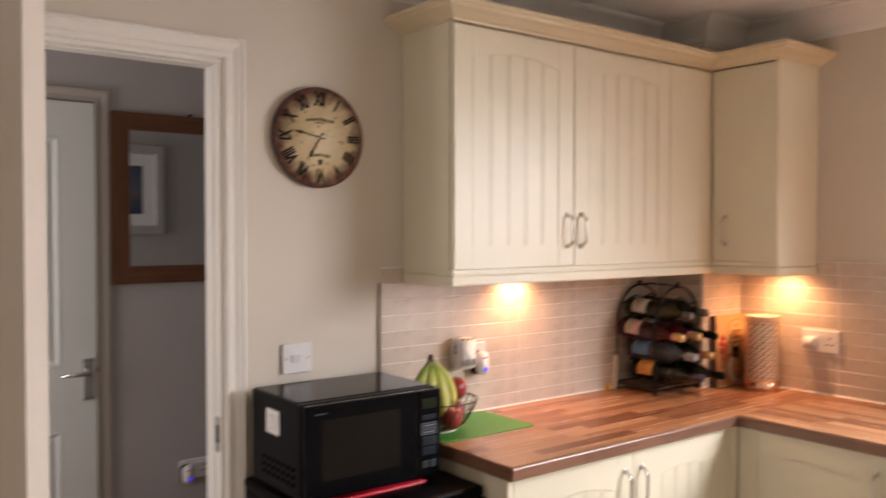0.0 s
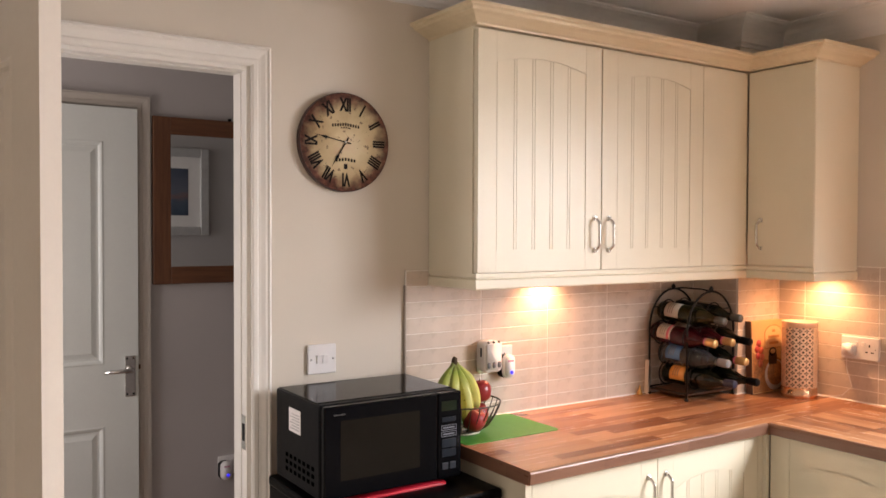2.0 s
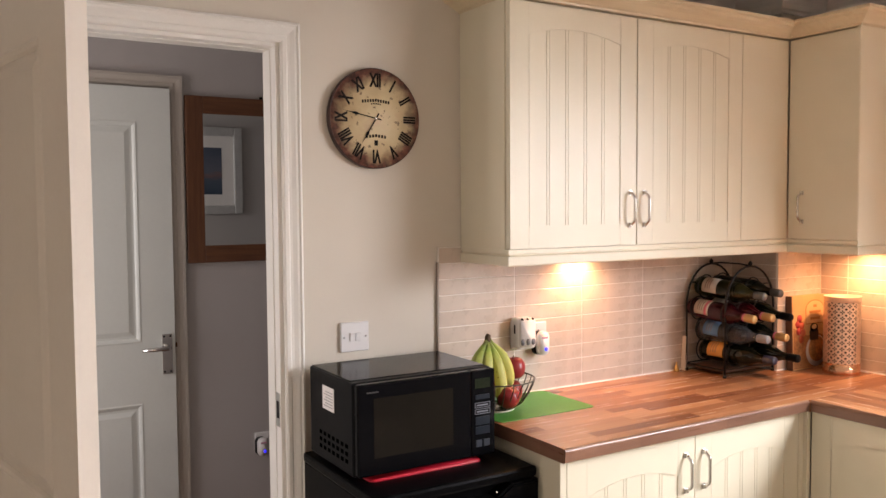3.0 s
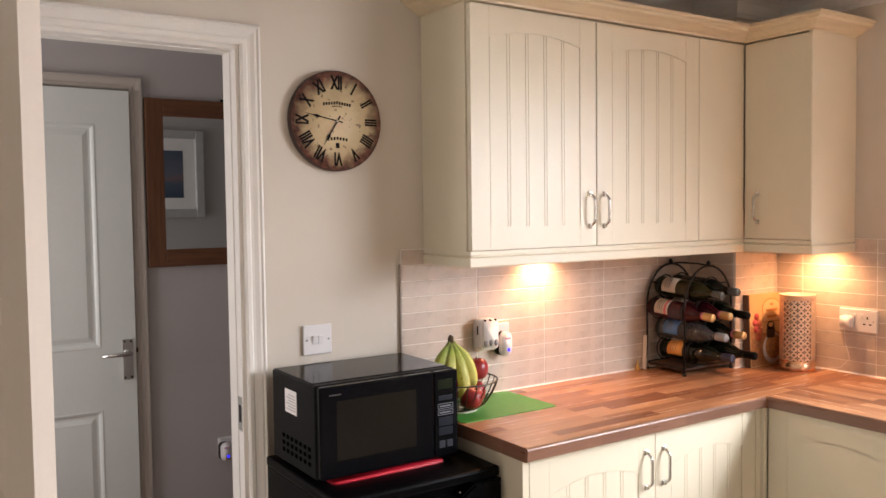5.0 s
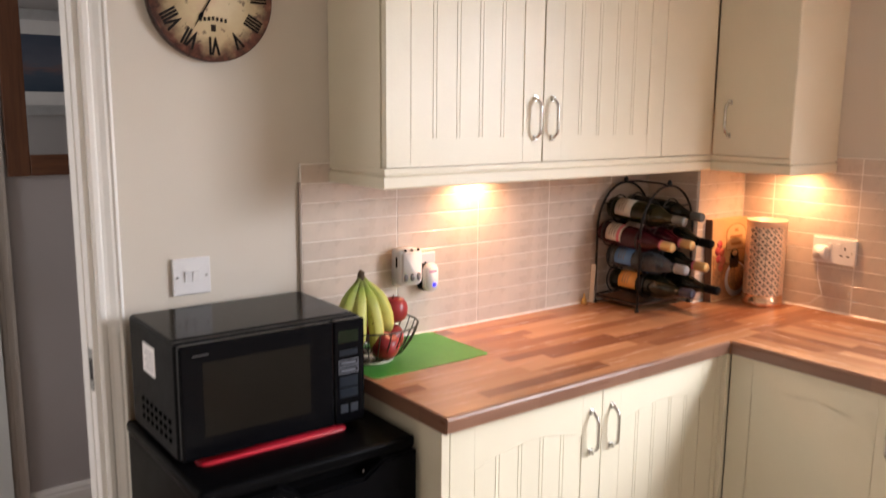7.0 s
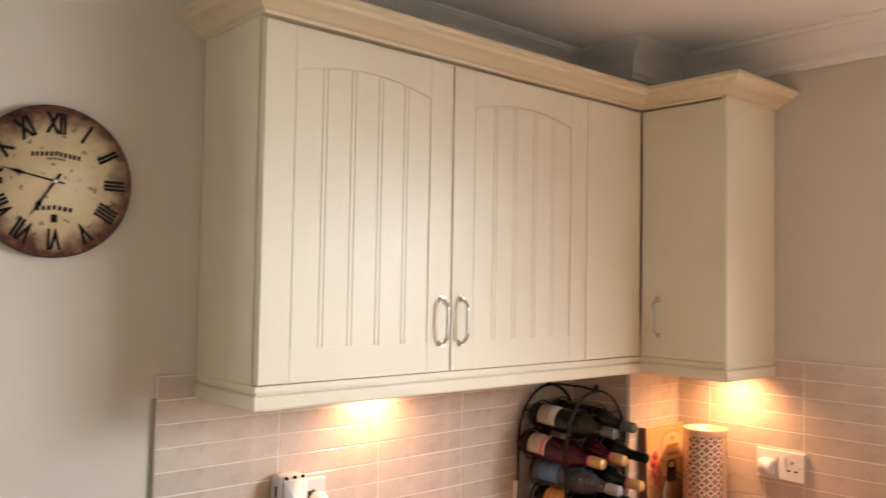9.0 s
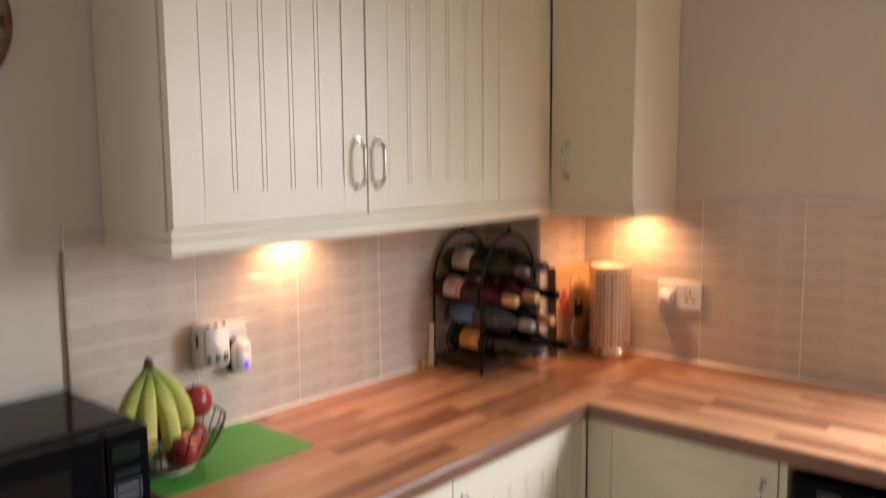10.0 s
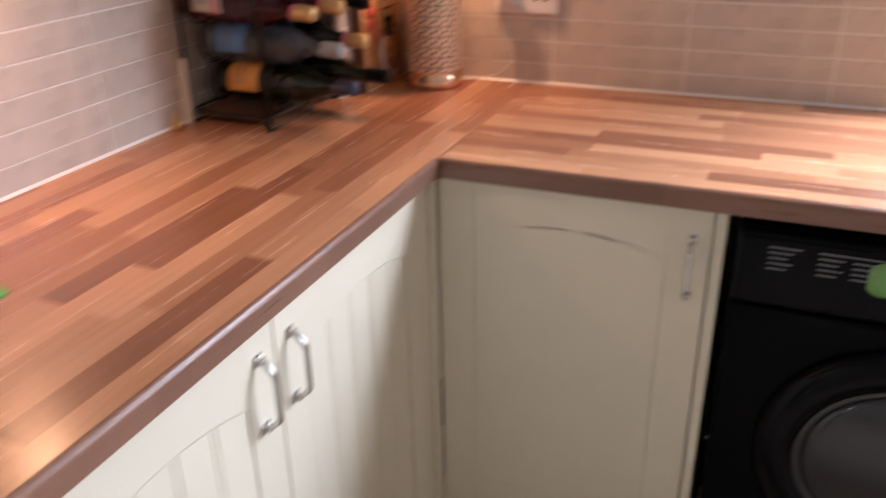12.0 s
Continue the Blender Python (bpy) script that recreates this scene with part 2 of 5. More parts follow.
def shade(bm):
    """Smooth shading for soft or round shapes."""
    for f in bm.faces:
        f.smooth = True
    return bm


def mesh_of(name, bm, material):
    me = bpy.data.meshes.new(name)
    bm.to_mesh(me)
    bm.free()
    me.materials.append(material)
    return me


def part(name, bm, material, parent=None, label=""):
    """Links a bmesh as one mesh object under a thing or under a part."""
    ob = new(name, mesh_of(name, bm, material))
    ob.parent = parent
    return tagged(ob, label)


def piece(name, mesh, parent, at=(0, 0, 0)):
    """One of many alike pieces that share a mesh."""
    ob = new(name, mesh)
    ob.parent, ob.location = parent, at
    return ob


def thing(name, at, label, category, group="", turn=0.0):
    ob = new(name)
    ob.empty_display_size = 0.05
    ob.matrix_basis = pose(*at, 0, 0, turn)
    return tagged(ob, label, category, group)


def structure(name, bm, material, label="", category=""):
    return tagged(part(name, bm, material), label, category, kind="structure")


def text_mesh(bm, body, size, m, depth=0.0004, bold=0.0):
    """Adds letters of the built-in font to a bmesh, centred at m, facing its +z."""
    curve = bpy.data.curves.new("letters", "FONT")
    curve.body, curve.size, curve.extrude, curve.align_x, curve.align_y = body, size, depth, "CENTER", "CENTER"
    curve.resolution_u, curve.offset = 3, bold
    ob = bpy.data.objects.new("letters", curve)
    scene.collection.objects.link(ob)
    bpy.context.view_layer.update()
    me = bpy.data.meshes.new_from_object(ob.evaluated_get(bpy.context.evaluated_depsgraph_get()))
    bpy.data.objects.remove(ob)
    bpy.data.curves.remove(curve)
    me.transform(m)
    bm.from_mesh(me)
    bpy.data.meshes.remove(me)
    return bm


# ---- the rooms ----
H = 2.40                      # ceiling height
DOOR_L, DOOR_R, DOOR_T = -3.0, -2.209, 2.028   # clear doorway to the hall
HALL_Y = 1.33

structure("floor", boxes((WEST, SOUTH, -0.12, 0, 0.05, -0.006)), FLOOR_GROUT, "dark grouted bed of the beige tiled kitchen floor", "floor")
structure("floor_hall", boxes((-4.0, 0.05, -0.12, -0.4, HALL_Y, 0.0)), LAMINATE, "brown wood laminate floor of the hall", "floor")
structure("ceiling", boxes((WEST - 0.1, SOUTH - 0.1, H, 0.2, 0.1, H + 0.1)), CEILING, "white painted kitchen ceiling", "ceiling")
structure("ceiling_hall", boxes((-4.1, 0.1, H, -0.3, HALL_Y + 0.1, H + 0.1)), CEILING, "white painted hall ceiling", "ceiling")
structure("wall_north", boxes((WEST - 0.1, 0, 0, DOOR_L - 0.03, 0.1, H), (DOOR_R + 0.03, 0, 0, 0.2, 0.1, H), (DOOR_L - 0.03, 0, DOOR_T + 0.03, DOOR_R + 0.03, 0.1, H)),
          PAINT, "magnolia painted kitchen wall with a doorway", "wall")
WIN = (-3.0, -1.40, 1.126, 2.12)   # window in the east wall: y from, y to, z from, z to
structure("wall_east", boxes((0, SOUTH, 0, 0.2, 0, WIN[2]), (0, SOUTH, WIN[3], 0.2, 0, H), (0, SOUTH, WIN[2], 0.2, WIN[0], WIN[3]), (0, WIN[1], WIN[2], 0.2, 0, WIN[3])),
          PAINT, "magnolia painted kitchen wall with a window", "wall")
structure("wall_west", boxes((WEST - 0.1, SOUTH, 0, WEST, 0, H)), PAINT, "magnolia painted kitchen wall", "wall")
# opening made up to hold the south fill lamp
SOUTH_GAP = (-2.8, -1.0, 2.1)
structure("wall_south", boxes((WEST, SOUTH - 0.1, 0, SOUTH_GAP[0], SOUTH, H), (SOUTH_GAP[1], SOUTH - 0.1, 0, 0.2, SOUTH, H), (SOUTH_GAP[0], SOUTH - 0.1, SOUTH_GAP[2], SOUTH_GAP[1], SOUTH, H)), PAINT, "unseen magnolia painted wall with an opening added for the fill lamp", "wall")
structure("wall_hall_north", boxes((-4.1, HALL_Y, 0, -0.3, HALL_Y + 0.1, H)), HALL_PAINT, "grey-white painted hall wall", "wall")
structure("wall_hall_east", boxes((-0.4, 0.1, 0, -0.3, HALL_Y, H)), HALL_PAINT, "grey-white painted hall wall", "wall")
# unseen end wall, its opening made up for the hall fill lamp
structure("wall_hall_west", boxes((-4.1, 0.1, 0, -4.0, HALL_Y, 0.7), (-4.1, 0.1, 2.1, -4.0, HALL_Y, H), (-4.1, 0.1, 0.7, -4.0, 0.3, 2.1), (-4.1, 1.13, 0.7, -4.0, HALL_Y, 2.1)), HALL_PAINT, "unseen grey-white painted hall wall with an opening added for the fill lamp", "wall")
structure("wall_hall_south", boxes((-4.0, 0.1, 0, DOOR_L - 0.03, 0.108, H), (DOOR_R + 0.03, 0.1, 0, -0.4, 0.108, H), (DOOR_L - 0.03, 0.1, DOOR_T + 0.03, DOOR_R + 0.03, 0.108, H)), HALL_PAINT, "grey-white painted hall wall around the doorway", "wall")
structure("ground", boxes((-60, -60, -0.4, 60, 60, -0.2)), mottled("lawn", (0.06, 0.09, 0.03), 0.3, 3, 0.9), "flat green ground outside", "ground")

# boxed-in pipe corner
BX, BY = -0.268, -0.222
structure("corner_boxing", boxes((BX, BY, 0.0, 0, 0, H)), PAINT, "painted pipe boxing in the room corner", "wall")

# coving with a hollow profile
cove = [(0, H - 0.10), (0.008, H - 0.10), (0.012, H - 0.09)]
cove += [(0.10 - 0.082 * math.cos(a), H - 0.092 + 0.082 * math.sin(a) * 0.98) for a in np.linspace(0.1, math.pi / 2 - 0.1, 7)]
cove += [(0.096, H - 0.008), (0.104, H - 0.006), (0.104, H), (0, H)]
structure("coving", sweep(bmesh.new(), [(WEST, SOUTH), (WEST, 0), (BX, 0), (BX, BY), (0, BY), (0, SOUTH)], cove, 1, closed=True), CEILING, "white plaster coving", "trim")


def window(name, cx, y0, y1, z0, z1, mullions, label):
    """A white plastic window in the east wall."""
    win = tagged(thing(name, (cx, (y0 + y1) / 2, z0), label, "window"), kind="structure")
    w, h = (y1 - y0) / 2, z1 - z0
    bm = boxes((0, -w, 0, 0.07, w, 0.06), (0, -w, h - 0.06, 0.07, w, h), (0, -w, 0.06, 0.07, -w + 0.06, h - 0.06), (0, w - 0.06, 0.06, 0.07, w, h - 0.06), bevel=0.006)
    for m in mullions:
        box(bm, 0, m - 0.035, 0.06, 0.07, m + 0.035, h - 0.06, 0.006)
    part("window_frame", bm, PLASTIC, win)
    glass = Nodes("clear_glass", 0.0).set(Transmission_Weight=1.0, IOR=1.45).mat
    p = part("pane", boxes((0.03, -w + 0.05, 0.05, 0.036, w - 0.05, h - 0.05)), glass, win)
    p.visible_shadow = False
    part("window_sill", boxes((-0.088, -w, -0.02, 0.0, w, 0.0), bevel=0.004), GLOSS, win)
    return win


window("window_1", 0.09, WIN[0], WIN[1], WIN[2] + 0.02, WIN[3], (0.0,), "white plastic framed kitchen window above the worktop")

# assumed patio door frame behind the walk, added round the south fill lamp
added_frame = tagged(thing("assumed_window", (-1.9, SOUTH - 0.06, 0), "assumed white door frame added round the south fill lamp", "window"), kind="structure")
part("window_frame", boxes((-0.9, -0.03, 0, -0.82, 0.03, 2.1), (0.82, -0.03, 0, 0.9, 0.03, 2.1), (-0.04, -0.03, 0, 0.04, 0.03, 2.1), (-0.82, -0.03, 2.02, 0.82, 0.03, 2.1), (-0.82, -0.03, 0, 0.82, 0.03, 0.09)), PLASTIC, added_frame)

# door lining, stops and architraves of the doorway
lining = boxes((DOOR_L - 0.03, 0, 0, DOOR_L, 0.108, DOOR_T), (DOOR_R, 0, 0, DOOR_R + 0.03, 0.108, DOOR_T), (DOOR_L - 0.03, 0, DOOR_T, DOOR_R + 0.03, 0.108, DOOR_T + 0.03))
box(lining, DOOR_R - 0.003, 0.04, 0, DOOR_R, 0.075, DOOR_T - 0.003)
box(lining, DOOR_L, 0.04, 0, DOOR_L + 0.003, 0.075, DOOR_T - 0.003)
box(lining, DOOR_L, 0.04, DOOR_T - 0.003, DOOR_R, 0.075, DOOR_T)
structure("door_lining", lining, GLOSS, "white gloss door lining with stops", "door frame")


def architrave(x0, x1, top, y, way, width=0.062):
    """A moulded surround on three sides of a doorway; way -1 faces the kitchen."""
    prof = [(0.0, 0.0), (0.0, 0.010), (0.006, 0.014), (0.016, 0.014), (0.020, 0.011), (0.028, 0.0125), (0.040, 0.017), (0.046, 0.017), (0.050, 0.021), (width - 0.006, 0.021), (width, 0.016), (width, 0.0)]
    path = [(x0, 0), (x0, top), (x1, top), (x1, 0)]
    bm = sweep(bmesh.new(), path, prof, -1)
    for v in bm.verts:
        v.co = (v.co.x, y + way * v.co.z, v.co.y)
    bmesh.ops.recalc_face_normals(bm, faces=bm.faces)
    return bm


structure("architrave", architrave(DOOR_L - 0.012, DOOR_R + 0.012, DOOR_T + 0.012, -0.001, -1, 0.058), GLOSS, "white gloss moulded architrave round the doorway", "trim")
structure("architrave_hall", architrave(-2.982, -2.208, 2.08, HALL_Y - 0.001, -1, 0.05), HALL_TRIM_SHADED, "white gloss architrave round the hall door, shade mixed into its colour", "trim")
skirt = [(0, 0), (0.016, 0), (0.016, 0.095), (0.012, 0.104), (0.012, 0.112), (0.006, 0.125), (0, 0.128)]
structure("baseboard_hall", sweep(bmesh.new(), [(-2.156, HALL_Y), (-0.4, HALL_Y)], skirt, 1), GLOSS, "white gloss moulded skirting in the hall", "trim")
structure("baseboard_hall_west", sweep(bmesh.new(), [(-4.0, HALL_Y), (-3.034, HALL_Y)], skirt, 1), GLOSS, "white gloss moulded skirting in the hall", "trim")
structure("baseboard", sweep(bmesh.new(), [(WEST, 0), (DOOR_L - 0.085, 0)], skirt, 1), GLOSS, "white gloss moulded skirting", "trim")


def panel_door(name, at, width, height, label, turn=0.0, thick=0.036, paint=DOOR_WHITE):
    """A moulded two-panel door; local x runs from the hinge, both faces panelled."""
    d = tagged(thing(name, at, label, "door", turn=turn), kind="structure")
    s, low, top_z = 0.135, (0.20, 0.745), height - 0.14
    cuts = [(s, z0, width - s, z1) for z0, z1 in (low, (1.0, top_z))]
    bm = boxes((0, -thick / 2 + 0.007, 0, width, thick / 2 - 0.007, height))
    part("core", bm, paint, d)
    for face in (-1, 1):
        a, b = sorted((face * thick / 2, face * (thick / 2 - 0.007)))
        fr = boxes((0, a, 0, s, b, height), (width - s, a, 0, width, b, height), (s, a, 0, width - s, b, low[0]), (s, a, low[1], width - s, b, 1.0), (s, a, top_z, width - s, b, height))
        part("stile_frame", fr, paint, d)
        for x0, z0, x1, z1 in cuts:
            pb = bmesh.new()
            yb, yf = face * (thick / 2 - 0.0068), face * (thick / 2 - 0.0015)
            o = [(x0 + 0.03, z0 + 0.03), (x1 - 0.03, z0 + 0.03), (x1 - 0.03, z1 - 0.03), (x0 + 0.03, z1 - 0.03)]
            i = [(x0 + 0.05, z0 + 0.05), (x1 - 0.05, z0 + 0.05), (x1 - 0.05, z1 - 0.05), (x0 + 0.05, z1 - 0.05)]
            vo, vi = [pb.verts.new((x, yb, z)) for x, z in o], [pb.verts.new((x, yf, z)) for x, z in i]
            pb.faces.new(vi)
            for k in range(4):
                pb.faces.new((vo[k], vo[(k + 1) % 4], vi[(k + 1) % 4], vi[k]))
            bmesh.ops.recalc_face_normals(pb, faces=pb.faces)
            part("panel", pb, paint, d)
            mould = sweep(bmesh.new(), [(x0, z0), (x1, z0), (x1, z1), (x0, z1)], [(0, 0), (0, 0.007), (0.006, 0.009), (0.014, 0.006), (0.02, 0.001), (0.02, 0)], -1, closed=True)
            for v in mould.verts:
                v.co = (v.co.x, face * (thick / 2 - 0.007 + v.co.z), v.co.y)
            bmesh.ops.recalc_face_normals(mould, faces=mould.faces)
            part("moulding", mould, paint, d)
    return d


def lever_handle(parent, x, z, y, way):
    """A chrome lever on a back plate."""
    h = part("door_handle", boxes((x - 0.021, min(y, y + way * 0.006), z - 0.085, x + 0.021, max(y, y + way * 0.006), z + 0.085), bevel=0.002), CHROME, parent, "chrome lever handle on a plate")
    bm = bmesh.new()
    yy = y + way * 0.006
    tube(bm, [(x, yy, z + 0.03), (x, yy + way * 0.03, z + 0.03), (x, yy + way * 0.042, z + 0.03), (x - 0.012, yy + way * 0.048, z + 0.03), (x - 0.06, yy + way * 0.05, z + 0.03), (x - 0.11, yy + way * 0.044, z + 0.028)],
         [0.011, 0.010, 0.010, 0.010, 0.009, 0.007], 10)
    part("lever", bm, CHROME, h)
    key = lathe(bmesh.new(), [(0, 0.0), (0.006, 0.0), (0.006, 0.004), (0, 0.004)], 12, Matrix.Translation((x, yy - way * 0.001, z - 0.04)) @ pose(0, 0, 0, 90 * way, 0, 0))
    part("keyhole", key, BLACK, h)
    for dx, dz in ((-0.013, 0.075), (0.013, 0.075), (-0.013, -0.075), (0.013, -0.075)):
        part("screw", lathe(bmesh.new(), [(0, 0.0), (0.0042, 0.0), (0.0042, 0.0012), (0, 0.0014)], 10, Matrix.Translation((x + dx, yy, z + dz)) @ pose(0, 0, 0, -90 * way, 0, 0)), BLACK, h)


leaf = panel_door("door_1", (-2.985, -0.012, 0.008), 0.762, 2.01, "white panelled kitchen door standing wide open", turn=-78.0, paint=LEAF_WHITE)
hall_door = panel_door("door_2", (-2.976, HALL_Y - 0.02, 0.008), 0.762, 2.064, "closed white panelled hall door with chrome lever")
lever_handle(hall_door, 0.728, 0.945, -0.018, -1)
lever_handle(leaf, 0.700, 0.935, 0.018, 1)
lever_handle(leaf, 0.700, 0.935, -0.018, -1)
part("latch", boxes((-2.2075, HALL_Y - 0.018, 0.975, -2.2005, HALL_Y - 0.008, 0.995), bevel=0.001), mottled("old_brass", (0.12, 0.06, 0.03), 0.2, 40, 0.4, 0.8), bpy.data.objects["architrave_hall"], "small dark brass latch")
sp = part("strike_plate", boxes((DOOR_R - 0.0025, 0.006, 0.925, DOOR_R - 0.0005, 0.036, 1.025)), CHROME, bpy.data.objects["door_lining"], "chrome strike plate")
part("latch_hole", boxes((DOOR_R - 0.0032, 0.012, 0.95, DOOR_R - 0.0026, 0.03, 1.0)), BLACK, sp)

# ---- fitted units ----
def handle(parent, x, y, z, along="x", way=-1):
    """A polished cranked bow handle on square feet, upright; y is the door's face."""
    def co(a, out, zz):
        return (x + a, y + way * out, z + zz) if along == "x" else (x + way * out, y + a, z + zz)
    bm = bmesh.new()
    for zz in (-0.054, 0.054):
        c0, c1 = co(-0.0075, 0.0, zz - 0.0085), co(0.0075, 0.0045, zz + 0.0085)
        box(bm, *[min(a, b) for a, b in zip(c0, c1)], *[max(a, b) for a, b in zip(c0, c1)], 0.0015)
        c0, c1 = co(-0.0045, 0.004, zz - 0.0055), co(0.0045, 0.012, zz + 0.0055)
        box(bm, *[min(a, b) for a, b in zip(c0, c1)], *[max(a, b) for a, b in zip(c0, c1)], 0.0015)
    pts = [co(0, out, up) for out, up in ((0.008, -0.053), (0.013, -0.050), (0.024, -0.040), (0.0265, -0.034), (0.027, -0.028), (0.027, 0.028), (0.0265, 0.034), (0.024, 0.040), (0.013, 0.050), (0.008, 0.053))]
    tube(bm, pts, [0.0044, 0.0044, 0.0048, 0.0052, 0.0046, 0.0046, 0.0052, 0.0048, 0.0044, 0.0044], 8)
    return part("handle", bm, HANDLE, parent, "polished nickel bow handle")


def shaker_door(parent, w, h, place, hx=None, hz=None, stile=0.070, rail=0.070, head=0.066, arch=0.027, boards=5):
    """A cream tongue-and-groove door with an arched head. place maps (across, out, up) to the unit's space."""
    core = bmesh.new()
    box(core, 0, 0, 0, w, 0.0172, h, 0.0)
    fr = boxes((0, 0.017, 0, stile, 0.0203, h), (w - stile, 0.017, 0, w, 0.0203, h), (stile + 0.0006, 0.017, 0, w - stile - 0.0006, 0.0201, rail))
    xs = np.linspace(stile + 0.0006, w - stile - 0.0006, 33)
    low = [(float(x), h - head - arch * (2 * (float(x) - w / 2) / (w - 2 * stile)) ** 2) for x in xs]
    prism(fr, [(stile + 0.0006, h), *low, (w - stile - 0.0006, h)], 0.017, 0.0201)
    bmesh.ops.remove_doubles(fr, verts=fr.verts, dist=1e-6)
    d = None
    for nm, bm in (("door", core), ("door_frame", fr)):
        for v in bm.verts:
            v.co = place(*v.co)
        bmesh.ops.recalc_face_normals(bm, faces=bm.faces)
        ob = part(nm, bm, CREAM, d or parent)
        d = d or ob
    pitch = (w - 2 * stile) / boards
    for i in range(boards):
        x0, x1 = stile + i * pitch, stile + (i + 1) * pitch
        for a, b in ((x0 + (0.006 if i else 0.0024), x1 - (0.006 if i < boards - 1 else 0.0028)), (x1 - 0.0049, x1 + 0.0049)):
            if i == boards - 1 and a > x1 - 0.006:
                continue
            bm = bmesh.new()
            c = 0.0007
            mids = [(float(x), 0.0192 if boards == 1 else 0.0191) for x in np.linspace(a + c, b - c, 29 if boards == 1 else 6)]
            prism(bm, [(a, 0.0173), (a, 0.0184), *mids, (b, 0.0184), (b, 0.0173)], rail - 0.002, h, "z")
            for v in bm.verts:
                if v.co.z > h / 2:
                    v.co.z = h - head - (0.0006 if boards == 1 else 0.0015) - arch * (2 * (v.co.x - w / 2) / (w - 2 * stile)) ** 2
            for v in bm.verts:
                v.co = place(*v.co)
            bmesh.ops.recalc_face_normals(bm, faces=bm.faces)
            part("board", bm, CREAM, d)
    return d


def carcass(unit, x0, x1, front, back, z0, z1, t=0.018):
    """An open-fronted cabinet box of boards."""
    part("side_panel", boxes((x0, front, z0, x0 + t, back, z1)), CREAM, unit)
    part("side_panel", boxes((x1 - t, front, z0, x1, back, z1)), CREAM, unit)
    part("base_panel", boxes((x0 + t, front, z0, x1 - t, back, z0 + t)), CREAM, unit)
    part("top_panel", boxes((x0 + t, front, z1 - t, x1 - t, back, z1)), CREAM, unit)
    part("back_panel", boxes((x0 + t, back - 0.008, z0 + t, x1 - t, back - 0.002, z1 - t)), CREAM, unit)


CAB_B, CAB_T, CAB_Y = 1.436, 2.19, -0.272
BCAB_X, BCAB_Y = -0.283, -0.557
ua = thing("wall_cabinet", (-1.585, 0, CAB_B), "cream tongue-and-groove double wall cabinet with polished nickel handles", "cabinet", "wall cabinets")
carcass(ua, 0, 1.038, CAB_Y + 0.0225, -0.002, 0, CAB_T - CAB_B)
for x0, x1, hx in ((0.004, 0.5165, 0.487), (0.5225, 1.036, 0.552)):
    d = shaker_door(ua, x1 - x0, CAB_T - CAB_B - 0.0115, lambda a, o, z, x0=x0: (x0 + a, CAB_Y + 0.0195 - o, z + 0.002))
    handle(d, hx, CAB_Y, 0.121)
uc = thing("corner_cabinet", (-0.547, 0, CAB_B), "cream wall corner cabinet with a plain filler panel", "cabinet", "wall cabinets")
part("body", boxes((0.002, CAB_Y + 0.022, 0, 0.272, BY - 0.003, CAB_T - CAB_B)), CREAM, uc)
part("filler_panel", boxes((0.002, CAB_Y, 0.002, 0.261, CAB_Y + 0.02, CAB_T - CAB_B - 0.007), bevel=0.0015), CREAM, uc)
ub = thing("wall_cabinet", (0, BCAB_Y, CAB_B), "narrow cream wall cabinet beside the corner", "cabinet", "wall cabinets")
part("body", boxes((BCAB_X + 0.022, 0.018, 0, -0.002, -CAB_Y + BCAB_Y + 0.545, CAB_T - CAB_B)), CREAM, ub)
part("end_panel", boxes((BCAB_X + 0.002, 0, 0, -0.002, 0.017, CAB_T - CAB_B), bevel=0.001), CREAM, ub)
d = part("door", boxes((BCAB_X, 0.002, 0.002, BCAB_X + 0.02, 0.2815, CAB_T - CAB_B - 0.007), bevel=0.002), CREAM, ub)
handle(d, BCAB_X, 0.222, 0.121, "y")

perim = [(-1.585, -0.001), (-1.585, CAB_Y), (BCAB_X, CAB_Y), (BCAB_X, BCAB_Y), (-0.001, BCAB_Y)]
CORNICE = wood("cornice_foil", (0.66, 0.54, 0.36), (0.73, 0.61, 0.43), "x", 0.42)
corn = [(-0.02, CAB_T), (0.004, CAB_T), (0.006, CAB_T + 0.006), (0.016, CAB_T + 0.009), (0.026, CAB_T + 0.015), (0.040, CAB_T + 0.023), (0.058, CAB_T + 0.029), (0.062, CAB_T + 0.036), (0.074, CAB_T + 0.040), (0.074, CAB_T + 0.050), (-0.02, CAB_T + 0.050)]
cornice = thing("cornice", (0, 0, 0), "pale cream moulded cornice along the wall cabinets", "cornice")
for k in range(4):
    part("length", sweep(bmesh.new(), perim, corn, 1, only=k), CORNICE, cornice)
pel = [(-0.018, CAB_B), (0.004, CAB_B), (0.004, CAB_B - 0.012), (-0.002, CAB_B - 0.014), (-0.002, CAB_B - 0.017), (0.006, CAB_B - 0.021), (0.006, CAB_B - 0.046), (0.003, CAB_B - 0.05), (-0.018, CAB_B - 0.05)]
pelmet = thing("pelmet", (0, 0, 0), "cream moulded light pelmet under the wall cabinets", "pelmet")
for k in range(4):
    part("length", sweep(bmesh.new(), perim, pel, 1, only=k), CREAM, pelmet)

# base units
WT = 0.92
CT = WT - 0.04
DB, DT = 0.112, CT - 0.006
ba = thing("base_cabinet", (-1.635, 0, 0), "cream tongue-and-groove double base cabinet under the worktop", "cabinet", "base cabinets")
part("end_panel", boxes((0, -0.574, 0, 0.022, -0.02, CT), bevel=0.001), CREAM, ba)
carcass(ba, 0.0225, 1.018, -0.5475, -0.02, 0.1, CT - 0.001)
part("plinth", boxes((0.0225, -0.525, 0, 1.11, -0.505, 0.1)), CREAM, ba)
